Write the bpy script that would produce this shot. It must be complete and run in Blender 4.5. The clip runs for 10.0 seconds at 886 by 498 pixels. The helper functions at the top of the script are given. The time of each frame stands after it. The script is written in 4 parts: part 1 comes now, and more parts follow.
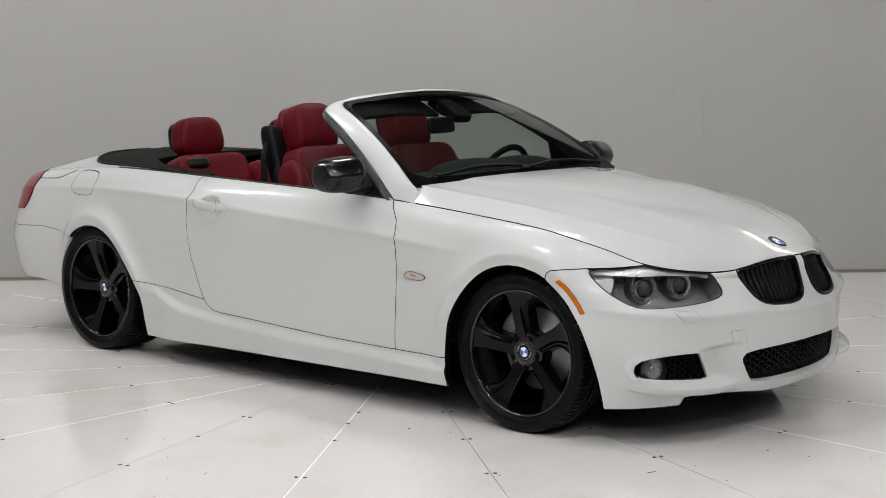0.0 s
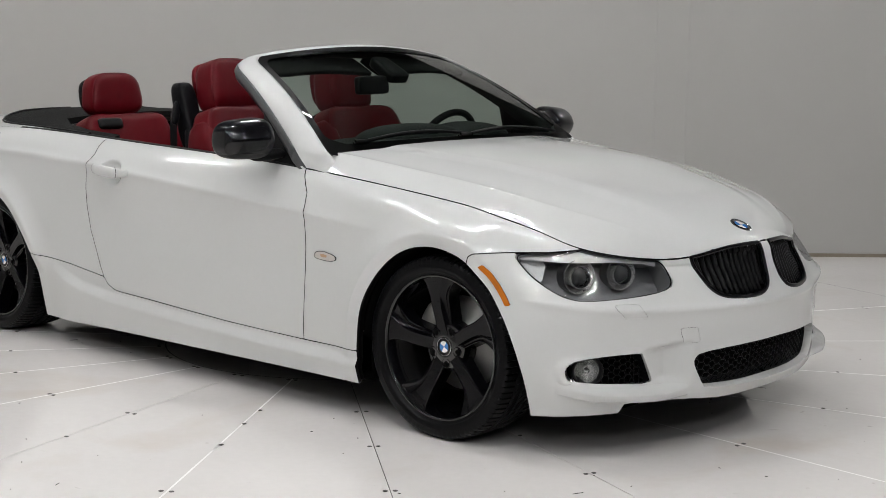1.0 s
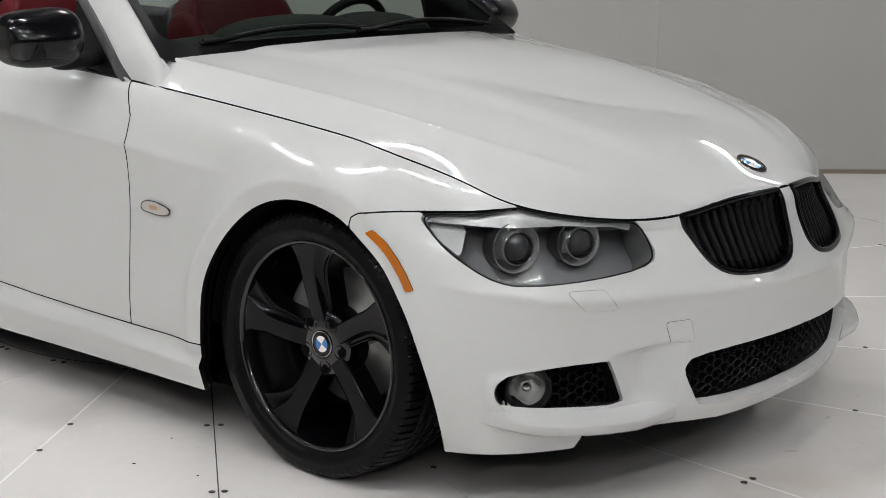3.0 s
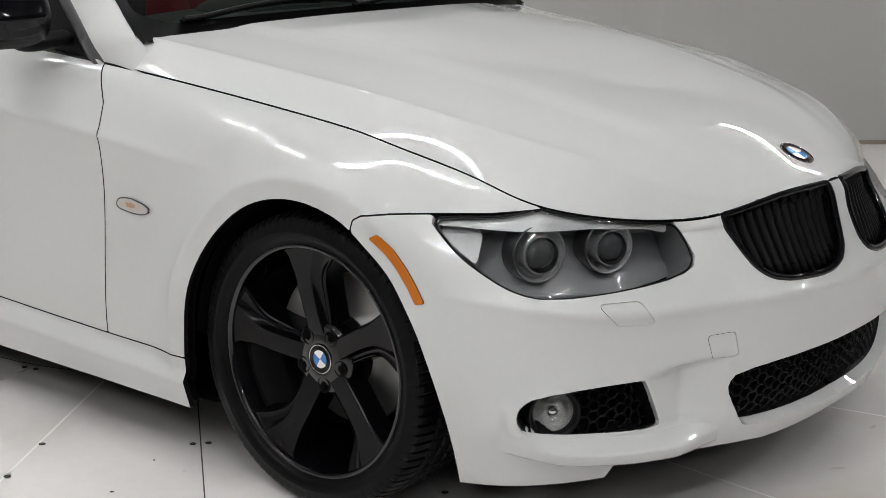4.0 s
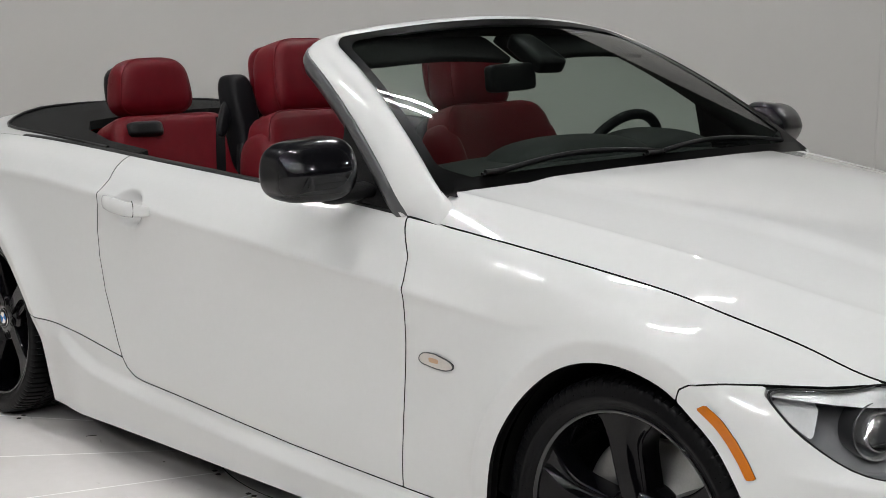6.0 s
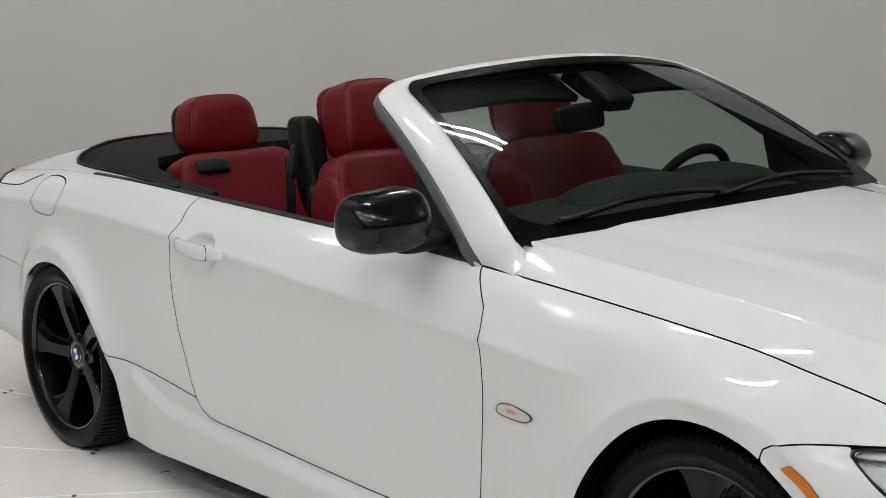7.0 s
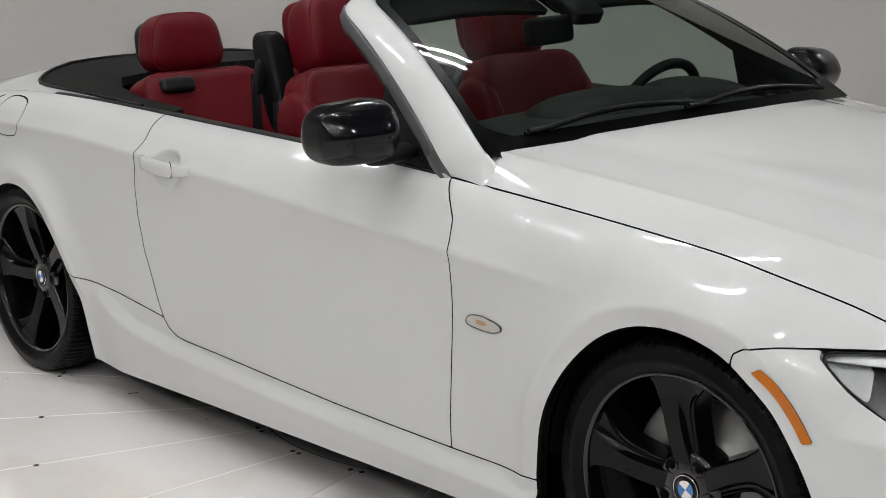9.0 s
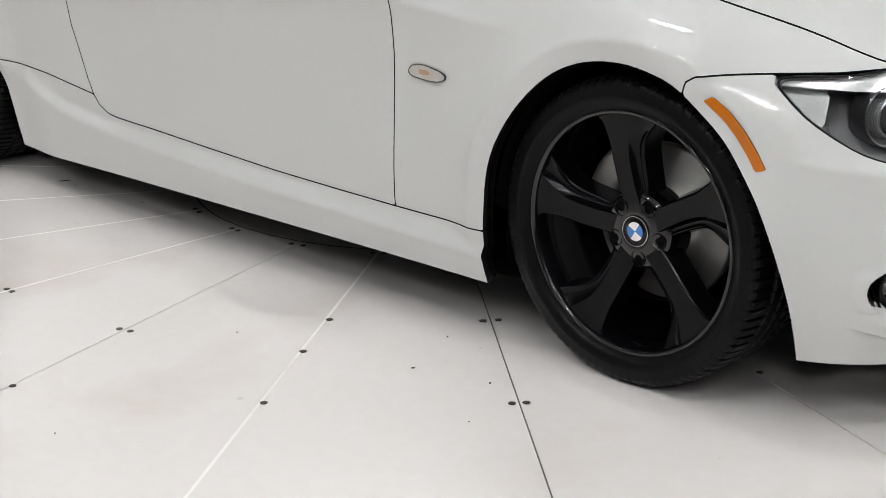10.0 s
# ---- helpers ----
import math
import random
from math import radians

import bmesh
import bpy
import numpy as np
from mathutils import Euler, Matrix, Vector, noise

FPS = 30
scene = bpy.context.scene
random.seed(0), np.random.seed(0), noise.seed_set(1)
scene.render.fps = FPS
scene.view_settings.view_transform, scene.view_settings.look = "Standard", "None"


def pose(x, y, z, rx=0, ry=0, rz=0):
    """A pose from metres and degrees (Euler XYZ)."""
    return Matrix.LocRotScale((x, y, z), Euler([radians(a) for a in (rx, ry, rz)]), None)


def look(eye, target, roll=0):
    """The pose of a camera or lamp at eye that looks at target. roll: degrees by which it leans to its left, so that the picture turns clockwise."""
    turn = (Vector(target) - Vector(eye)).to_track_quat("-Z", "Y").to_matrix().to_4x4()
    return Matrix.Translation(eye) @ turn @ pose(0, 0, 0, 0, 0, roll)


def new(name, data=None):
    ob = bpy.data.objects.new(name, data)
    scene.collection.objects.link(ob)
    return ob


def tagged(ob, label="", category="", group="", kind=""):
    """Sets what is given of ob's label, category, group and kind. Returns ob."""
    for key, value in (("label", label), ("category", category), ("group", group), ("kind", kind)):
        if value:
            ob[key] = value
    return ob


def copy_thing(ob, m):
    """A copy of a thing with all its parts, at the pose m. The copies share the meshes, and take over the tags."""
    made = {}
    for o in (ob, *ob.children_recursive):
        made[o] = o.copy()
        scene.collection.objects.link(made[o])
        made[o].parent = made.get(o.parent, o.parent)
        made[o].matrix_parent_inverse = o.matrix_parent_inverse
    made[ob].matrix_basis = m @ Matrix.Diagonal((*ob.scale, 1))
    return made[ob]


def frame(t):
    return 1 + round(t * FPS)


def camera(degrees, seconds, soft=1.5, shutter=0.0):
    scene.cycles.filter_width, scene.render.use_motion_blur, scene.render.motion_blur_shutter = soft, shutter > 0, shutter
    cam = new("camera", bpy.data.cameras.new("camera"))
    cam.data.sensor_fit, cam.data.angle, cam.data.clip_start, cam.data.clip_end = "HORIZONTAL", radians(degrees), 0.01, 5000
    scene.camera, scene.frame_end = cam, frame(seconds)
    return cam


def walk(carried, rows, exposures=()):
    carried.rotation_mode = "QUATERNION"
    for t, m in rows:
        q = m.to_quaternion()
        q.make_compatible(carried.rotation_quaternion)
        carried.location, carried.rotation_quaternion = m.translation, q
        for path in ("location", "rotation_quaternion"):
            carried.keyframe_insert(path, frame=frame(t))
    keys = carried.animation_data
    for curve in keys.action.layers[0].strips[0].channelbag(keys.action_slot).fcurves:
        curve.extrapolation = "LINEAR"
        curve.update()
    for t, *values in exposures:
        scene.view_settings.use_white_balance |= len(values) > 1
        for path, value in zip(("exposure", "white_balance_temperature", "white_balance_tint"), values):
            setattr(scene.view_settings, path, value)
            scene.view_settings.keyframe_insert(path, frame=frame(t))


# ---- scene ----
cam = camera(33.8, 10.0, 0.8)
PATH = [
    (0, (3.521, -5.402, 1.449), (2.224, -3.899, 1.205), -0.1),
    (0.5, (3.389, -4.99, 1.42), (2.081, -3.499, 1.162), 0.4),
    (1, (3.291, -4.566, 1.382), (1.981, -3.082, 1.098), 0.9),
    (1.5, (3.069, -4.189, 1.349), (1.771, -2.7, 1.037), 1.2),
    (2, (2.839, -3.819, 1.324), (1.556, -2.325, 0.975), 1.3),
    (2.5, (2.586, -3.493, 1.303), (1.318, -1.995, 0.914), 1.2),
    (4, (2.085, -2.967, 1.316), (0.859, -1.464, 0.83), 0.7),
    (4.5, (1.994, -2.971, 1.319), (0.734, -1.49, 0.85), 0.5),
    (5, (1.917, -3.017, 1.348), (0.596, -1.576, 0.922), 0.4),
    (5.5, (1.866, -3.069, 1.38), (0.483, -1.674, 1.003), 0.4),
    (6, (1.829, -3.088, 1.404), (0.393, -1.737, 1.066), 0.2),
    (7.5, (1.764, -3.146, 1.574), (0.279, -1.855, 1.218), -1.1),
    (8, (1.756, -3.159, 1.567), (0.277, -1.863, 1.201), -1.0),
    (8.5, (1.756, -3.137, 1.543), (0.29, -1.832, 1.157), -0.9),
    (9, (1.763, -3.117, 1.474), (0.325, -1.796, 1.042), -0.9),
    (9.5, (1.769, -3.116, 1.362), (0.37, -1.783, 0.846), -1.0),
    (10, (1.724, -3.109, 1.226), (0.383, -1.764, 0.6), -0.9),
]
walk(cam, [(t, look(eye, target, roll)) for t, eye, target, roll in PATH],
     exposures=[(0, -.04), (2.5, -.08), (4, -.10), (4.6, .04), (5.1, .16), (5.5, .12), (6.2, .04), (7.5, -.07), (9, -.10), (10, 0)])


# ---- world and light ----
world = bpy.data.worlds.new("world")
scene.world = world
world.use_nodes = True
world.node_tree.nodes["Background"].inputs[0].default_value = (0.9, 0.95, 1.0, 1)
world.node_tree.nodes["Background"].inputs[1].default_value = 0.02
scene.view_settings.exposure = 0.0
TUBE_POWER = 375.0
# strip lights under the hall's ceiling: place and turn
# from the ninth on, unseen lamps added as fill for flank, floor and wall
LIGHTS = [(-2.4, 1.85, 32), (-.55, 7.6, 45), (.7, 9.0, 45), (-1.0, -.8, 20), (-3.6, -2.2, 20), (-5.8, -1.6, 20),
          (3.2, -1.7, 20), (5.6, .6, 20), (4.6, 4.6, 20), (4.6, -3.6, 20), (1.6, -3.4, 20), (-1.2, -4.4, 20),
          (7.6, -1.6, 20), (3.6, -6.4, 20), (.4, -7.2, 20), (-3.6, -6.6, 20), (6.6, -8.0, 20)]
#MATERIALS
# ---- materials ----
def material(name, color, rough=0.5, metal=0.0, coat=0.0, noise_scale=0.0, vary=0.0, bump=0.0, rough_vary=0.0, spec=0.5):
    m = bpy.data.materials.new(name)
    m.use_nodes = True
    nt = m.node_tree
    b = nt.nodes["Principled BSDF"]
    b.inputs["Base Color"].default_value = (*color, 1)
    b.inputs["Roughness"].default_value = rough
    b.inputs["Metallic"].default_value = metal
    b.inputs["Coat Weight"].default_value = coat
    b.inputs["Coat Roughness"].default_value = 0.008
    b.inputs["Specular IOR Level"].default_value = spec
    if noise_scale:
        co = nt.nodes.new("ShaderNodeTexCoord")
        n1 = nt.nodes.new("ShaderNodeTexNoise")
        n1.inputs["Scale"].default_value = noise_scale
        n1.inputs["Detail"].default_value = 6
        nt.links.new(co.outputs["Object"], n1.inputs["Vector"])
        if vary:
            n2 = nt.nodes.new("ShaderNodeTexNoise")
            n2.inputs["Scale"].default_value = noise_scale * 0.07
            nt.links.new(co.outputs["Object"], n2.inputs["Vector"])
            mix = nt.nodes.new("ShaderNodeMath")
            mix.operation = "ADD"
            nt.links.new(n1.outputs[0], mix.inputs[0])
            nt.links.new(n2.outputs[0], mix.inputs[1])
            ramp = nt.nodes.new("ShaderNodeMapRange")
            ramp.inputs[1].default_value, ramp.inputs[2].default_value = 0.6, 1.4
            ramp.inputs[3].default_value, ramp.inputs[4].default_value = 1 - vary, 1 + vary
            nt.links.new(mix.outputs[0], ramp.inputs[0])
            hsv = nt.nodes.new("ShaderNodeHueSaturation")
            hsv.inputs["Color"].default_value = (*color, 1)
            nt.links.new(ramp.outputs[0], hsv.inputs["Value"])
            nt.links.new(hsv.outputs[0], b.inputs["Base Color"])
        if rough_vary:
            rr = nt.nodes.new("ShaderNodeMapRange")
            rr.inputs[1].default_value, rr.inputs[2].default_value = 0.3, 0.7
            rr.inputs[3].default_value, rr.inputs[4].default_value = rough - rough_vary, rough + rough_vary
            nt.links.new(n1.outputs[0], rr.inputs[0])
            nt.links.new(rr.outputs[0], b.inputs["Roughness"])
        if bump:
            bp = nt.nodes.new("ShaderNodeBump")
            bp.inputs["Strength"].default_value = bump
            bp.inputs["Distance"].default_value = 0.002
            nt.links.new(n1.outputs[0], bp.inputs["Height"])
            nt.links.new(bp.outputs[0], b.inputs["Normal"])
    return m


def glass_material(name, tint, gloss_rough=0.0, boost=1.0):
    m = bpy.data.materials.new(name)
    m.use_nodes = True
    nt = m.node_tree
    nt.nodes.remove(nt.nodes["Principled BSDF"])
    out = nt.nodes["Material Output"]
    tr, gl, fr, mx = (nt.nodes.new("ShaderNode" + k) for k in ("BsdfTransparent", "BsdfGlossy", "Fresnel", "MixShader"))
    tr.inputs[0].default_value = (*tint, 1)
    gl.inputs["Roughness"].default_value = gloss_rough
    fr.inputs[0].default_value = 1.5
    nt.links.new(fr.outputs[0], mx.inputs[0])
    nt.links.new(tr.outputs[0], mx.inputs[1])
    nt.links.new(gl.outputs[0], mx.inputs[2])
    nt.links.new(mx.outputs[0], out.inputs[0])
    return m


PAINT = material("pearl_white_paint", (0.602, 0.609, 0.601), 0.5, 0, 1.0, 900, 0.012, 0.0, 0.0, 0.1)
GLOSS = material("gloss_black_paint", (0.003, 0.003, 0.004), 0.3, 0, 0.62, spec=0.05)
RIMBLACK = material("black_painted_alloy", (0.0022, 0.0022, 0.003), 0.2, 0, 0.28, spec=0.06)
TRIM = material("black_plastic", (0.004, 0.004, 0.0045), 0.42, 0, 0, 700, 0.2, 0.2, 0.06, 0.22)
MESHBLACK = material("matt_black_grille_plastic", (0.004, 0.004, 0.0045), 0.4, spec=0.12)
BORDER = material("black_printed_glass", (0.002, 0.002, 0.002), 0.35, 0, 0.12, spec=0.03)
SEALGREY = material("grey_rubber_seal", (0.075, 0.077, 0.08), 0.4, 0, 0, 400, 0.12, 0.1, 0.05, 0.4)
# near-black for plastic parts and for the shade inside openings and gaps
VOID = material("black_plastic_and_cavity_shade", (0.003, 0.003, 0.003), 0.9, spec=0.05)
# near-black colour for the shade inside shut lines and joints
SHUT = material("shut_line_shade", (0.006, 0.006, 0.006), 0.9, spec=0.1)
RIMGLOSS = material("gloss_black_rim_paint", (0.0022, 0.0022, 0.003), 0.2, 0, 1.0, spec=0.2)
RUBBER = material("tyre_rubber", (0.0035, 0.0035, 0.004), 0.33, 0, 0, 260, 0.25, 0.25, 0.06, 0.11)
LEATHER = material("red_leather", (0.095, 0.0022, 0.006), 0.42, 0, 0, 420, 0.12, 0.45, 0.06, 0.16)
DARKLEATHER = material("black_leather", (0.004, 0.004, 0.005), 0.40, 0, 0, 420, 0.15, 0.4, 0.06, 0.12)
DASHMAT = material("dark_grey_dashboard", (0.020, 0.021, 0.021), 0.6, 0, 0, 600, 0.15, 0.4, 0.06, 0.2)
CHROME = material("chrome", (0.75, 0.75, 0.76), 0.08, 1.0)
DIMCHROME = material("satin_reflector", (0.62, 0.62, 0.61), 0.22, 0.75, 0.2, 60, 0.15)
STEEL = material("brushed_steel", (0.30, 0.295, 0.285), 0.45, 0.7, 0, 200, 0.12, 0.1, 0.06)
LAMPGREY = material("lamp_housing_grey", (0.165, 0.168, 0.174), 0.4, 0.0, 0.0, 400, 0.08)
LAMPDARK = material("lamp_dark_plastic", (0.03, 0.03, 0.032), 0.3, 0.0, 0.4, 400, 0.08)
LAMPWHITE = material("lamp_silver_reflector", (0.62, 0.63, 0.63), 0.25, 0.1, 0.5, 160, 0.16)
PALEAMBER = material("pale_amber_bulb", (0.42, 0.26, 0.15), 0.3, 0, 0.4)
AMBER = material("amber_plastic", (0.50, 0.135, 0.002), 0.25, 0, 0.6, 300, 0.08)
REDLAMP = material("red_lamp_plastic", (0.27, 0.008, 0.012), 0.15, 0, 1.0, 60, 0.15)
BRIGHTBOWL = material("bright_reflector", (0.84, 0.84, 0.83), 0.20, 0.80, 0.4, 40, 0.10)
PROJGLASS = material("projector_glass", (0.07, 0.072, 0.075), 0.06, 0.3, 1.0)
CLEARLAMP = material("clear_indicator_plastic", (0.54, 0.51, 0.47), 0.15, 0, 0.8, 120, 0.1)
BLUE = material("blue_enamel", (0.04, 0.19, 0.50), 0.2, 0, 1.0)
WHITE = material("white_enamel", (0.8, 0.8, 0.8), 0.2, 0, 1.0)
GLASS = glass_material("windscreen_glass", (0.42, 0.50, 0.45))
LENS = glass_material("clear_lamp_lens", (0.93, 0.94, 0.94))
FABRIC = material("black_soft_top_cloth", (0.009, 0.009, 0.009), 0.75, 0, 0, 900, 0.25, 0.6, 0.0, 0.12)
CARPET = material("black_carpet", (0.012, 0.012, 0.012), 0.95, 0, 0, 900, 0.3, 0.6)

#SURFACE
# ---- body surface: feature curves from front centre round the flank to the rear centre ----
# every curve: (x, half width, height) at the same seventeen stations
SILL = [(.80,0,.185),(.79,.2,.185),(.735,.43,.185),(.645,.62,.172),(.52,.77,.16),(.366,.83,.148),(0,.855,.145),(-.38,.86,.148),(-.66,.862,.147),(-1.3,.865,.14),(-1.95,.865,.13),(-2.4,.86,.115),(-2.76,.86,.14),(-3.15,.86,.30),(-3.56,.785,.31),(-3.73,.45,.32),(-3.77,0,.32)]
SKIRT = [(.835,0,.27),(.82,.2,.27),(.752,.43,.265),(.66,.63,.26),(.54,.785,.26),(.385,.855,.26),(0,.88,.265),(-.38,.882,.262),(-.66,.882,.261),(-1.3,.886,.27),(-1.95,.888,.29),(-2.4,.884,.28),(-2.76,.88,.28),(-3.15,.874,.36),(-3.595,.80,.37),(-3.765,.46,.38),(-3.805,0,.38)]
LOW = [(.845,0,.40),(.825,.2,.40),(.75,.43,.40),(.655,.63,.40),(.535,.79,.395),(.365,.872,.40),(0,.89,.40),(-.38,.888,.40),(-.66,.884,.40),(-1.3,.887,.40),(-1.95,.89,.40),(-2.4,.89,.40),(-2.76,.89,.42),(-3.15,.880,.455),(-3.61,.81,.46),(-3.78,.46,.45),(-3.82,0,.45)]
MID = [(.845,0,.503),(.825,.2,.503),(.748,.43,.506),(.650,.655,.512),(.507,.800,.528),(.30,.864,.54),(0,.876,.55),(-.38,.880,.56),(-.66,.878,.57),(-1.3,.878,.58),(-1.95,.882,.58),(-2.4,.892,.58),(-2.76,.892,.59),(-3.15,.876,.58),(-3.62,.812,.57),(-3.80,.47,.57),(-3.84,0,.57)]
CREASE = [(.80,0,.61),(.775,.2,.61),(.675,.43,.615),(.565,.66,.62),(.42,.79,.63),(.25,.854,.64),(0,.864,.69),(-.38,.875,.715),(-.66,.885,.742),(-1.3,.887,.782),(-1.95,.887,.826),(-2.4,.88,.845),(-2.76,.865,.845),(-3.15,.842,.83),(-3.57,.775,.80),(-3.745,.46,.77),(-3.785,0,.77)]
SHOULDER = [(.785,0,.655),(.755,.2,.65),(.655,.43,.638),(.52,.68,.66),(.38,.77,.69),(.21,.822,.715),(0,.848,.765),(-.38,.846,.815),(-.66,.840,.830),(-1.3,.836,.862),(-1.95,.833,.890),(-2.4,.830,.907),(-2.76,.822,.907),(-3.15,.798,.892),(-3.54,.735,.862),(-3.71,.46,.842),(-3.75,0,.84)]
BELT = [(.765,0,.697),(.735,.2,.69),(.65,.43,.66),(.495,.682,.70),(.34,.72,.745),(.18,.745,.785),(0,.76,.82),(-.38,.775,.86),(-.66,.79,.885),(-1.3,.775,.912),(-1.95,.765,.93),(-2.4,.757,.942),(-2.76,.752,.944),(-3.15,.728,.925),(-3.50,.690,.892),(-3.67,.44,.878),(-3.71,0,.875)]
LEVELS = [SILL, SKIRT, LOW, MID, CREASE, SHOULDER, BELT]
LEVEL_AT = [0, .12, .25, .39, .56, .66, .76]


def spline_matrix(knots, q):
    """Rows that turn knot values into natural cubic spline values at q."""
    t, n = np.asarray(knots, float), len(knots)
    h = np.diff(t)
    A, B = np.eye(n), np.zeros((n, n))
    for k in range(1, n - 1):
        A[k, k - 1:k + 2] = h[k - 1], 2 * (h[k - 1] + h[k]), h[k]
        B[k, k - 1:k + 2] = 6 / h[k - 1], -6 / h[k - 1] - 6 / h[k], 6 / h[k]
    M = np.linalg.solve(A, B)
    q = np.asarray(q, float)
    k = np.clip(np.searchsorted(t, q) - 1, 0, n - 2)
    a, b = (t[k + 1] - q) / h[k], (q - t[k]) / h[k]
    W = np.zeros((len(q), n))
    W[np.arange(len(q)), k] += a
    W[np.arange(len(q)), k + 1] += b
    return W + ((a ** 3 - a) * h[k] ** 2 / 6)[:, None] * M[k] + ((b ** 3 - b) * h[k] ** 2 / 6)[:, None] * M[k + 1]


def smooth(a, b, x):
    t = np.clip((x - a) / (b - a), 0, 1)
    return t * t * (3 - 2 * t)


def grid_normals(P):
    n = np.cross(np.gradient(P, axis=0), np.gradient(P, axis=1))
    return n / np.maximum(np.linalg.norm(n, axis=2), 1e-9)[..., None]


def belt_surface(step=0.0065):
    L = np.array(LEVELS)
    roll = (L[6] - L[5]) * (1, 1, .35)
    L = np.concatenate([L, (L[6] + .1 * roll / np.linalg.norm(roll, axis=1)[:, None])[None]])
    at = [*LEVEL_AT, LEVEL_AT[-1] + .1]
    flip = np.array((1, -1, 1))
    E = np.concatenate([L[:, 3:0:-1] * flip, L, L[:, -2:-5:-1] * flip], axis=1)
    chord = np.r_[0, np.cumsum(np.linalg.norm(np.diff(E[2], axis=0), axis=1))]
    t0, t1 = chord[3], chord[-4]
    q = np.linspace(t0, t1, int((t1 - t0) / step) + 1)
    C = np.einsum("qk,lkc->qlc", spline_matrix(chord, q), E)
    v = np.linspace(0, LEVEL_AT[-1], int(LEVEL_AT[-1] / step) + 1)
    soft = spline_matrix(at, v)
    hard = np.zeros_like(soft)
    low = v <= LEVEL_AT[4]
    hard[low, :5] = spline_matrix(at[:5], v[low])
    hard[~low, 4:] = spline_matrix(at[4:], v[~low])
    S, H = np.einsum("vl,qlc->qvc", soft, C), np.einsum("vl,qlc->qvc", hard, C)
    k = smooth(-0.22, -0.50, C[:, 4, 0])[:, None, None]
    front = np.zeros_like(soft)
    low = v <= LEVEL_AT[3]
    front[low, :4] = spline_matrix(at[:4], v[low])
    front[~low, 3:] = spline_matrix(at[3:], v[~low])
    T = np.einsum("vl,qlc->qvc", front, C)
    j = smooth(0.22, 0.45, C[:, 3, 0])[:, None, None]
    return S * (1 - k - j) + H * k + T * j


SURF = belt_surface()
NORM = grid_normals(SURF)
if NORM[len(NORM) // 2, 20, 1] < 0:
    NORM = -NORM

SIDE = {"s": lambda P: P[..., [0, 2]], "f": lambda P: P[..., [1, 2]], "p": lambda P: P[..., [0, 1]],
        "d": lambda P: np.stack([0.66 * P[..., 0] - 0.75 * P[..., 1], P[..., 2]], -1)}


def rounded(pts, times=2, closed=True):
    p = np.array(pts, float)
    for _ in range(times):
        a, b = (p, np.roll(p, -1, 0)) if closed else (p[:-1], p[1:])
        q = np.stack([0.75 * a + 0.25 * b, 0.25 * a + 0.75 * b], 1).reshape(-1, p.shape[1])
        p = q if closed else np.concatenate([p[:1], q, p[-1:]])
    return p


def distance(q, poly):
    """Signed distance of 2D points to a closed outline, positive inside."""
    shape = q.shape[:-1]
    q = q.reshape(-1, 2)
    best, inside = np.full(len(q), 1e9), np.zeros(len(q), bool)
    for a, b in zip(poly, np.roll(poly, -1, 0)):
        e, w = b - a, q - a
        t = np.clip((w @ e) / max(e @ e, 1e-12), 0, 1)
        best = np.minimum(best, ((w - t[:, None] * e) ** 2).sum(1))
        if a[1] != b[1]:
            c = (a[1] > q[:, 1]) != (b[1] > q[:, 1])
            inside ^= c & (q[:, 0] < (b[0] - a[0]) * (q[:, 1] - a[1]) / (b[1] - a[1]) + a[0])
    return (np.sqrt(best) * np.where(inside, 1, -1)).reshape(shape)


def inside(view, poly, ahead=None):
    poly = np.array(poly, float)
    def sd(P):
        d = distance(SIDE[view](P), poly)
        return d if ahead is None else np.where(P[..., 0] > ahead, d, -1.0)
    return sd


def outside(view, poly, ahead=None):
    f = inside(view, poly, ahead)
    return lambda P: -f(P)


def link(name, V, F, mat, parent=None, label="", flat=False):
    me = bpy.data.meshes.new(name)
    me.from_pydata(np.asarray(V, float).tolist(), [], [tuple(int(k) for k in f) for f in F])
    me.polygons.foreach_set("use_smooth", [not flat] * len(me.polygons))
    for m in (mat if isinstance(mat, (list, tuple)) else [mat]):
        me.materials.append(m)
    ob = new(name, me)
    if parent:
        ob.parent = parent
    if label:
        tagged(ob, label=label)
    return ob


def part(name, bm, mat, parent=None, label="", flat=False):
    me = bpy.data.meshes.new(name)
    bm.to_mesh(me)
    bm.free()
    me.polygons.foreach_set("use_smooth", [not flat] * len(me.polygons))
    for m in (mat if isinstance(mat, (list, tuple)) else [mat]):
        me.materials.append(m)
    ob = new(name, me)
    if parent:
        ob.parent = parent
    if label:
        tagged(ob, label=label)
    return ob


def mirrored(ob, parent=None):
    """The same part on the car's other side."""
    o = ob.copy()
    scene.collection.objects.link(o)
    o.scale = (ob.scale[0], -ob.scale[1], ob.scale[2])
    o.location = (ob.location[0], -ob.location[1], ob.location[2])
    o.parent = parent or ob.parent
    for c in ob.children:
        d = c.copy()
        scene.collection.objects.link(d)
        d.parent = o
    return o


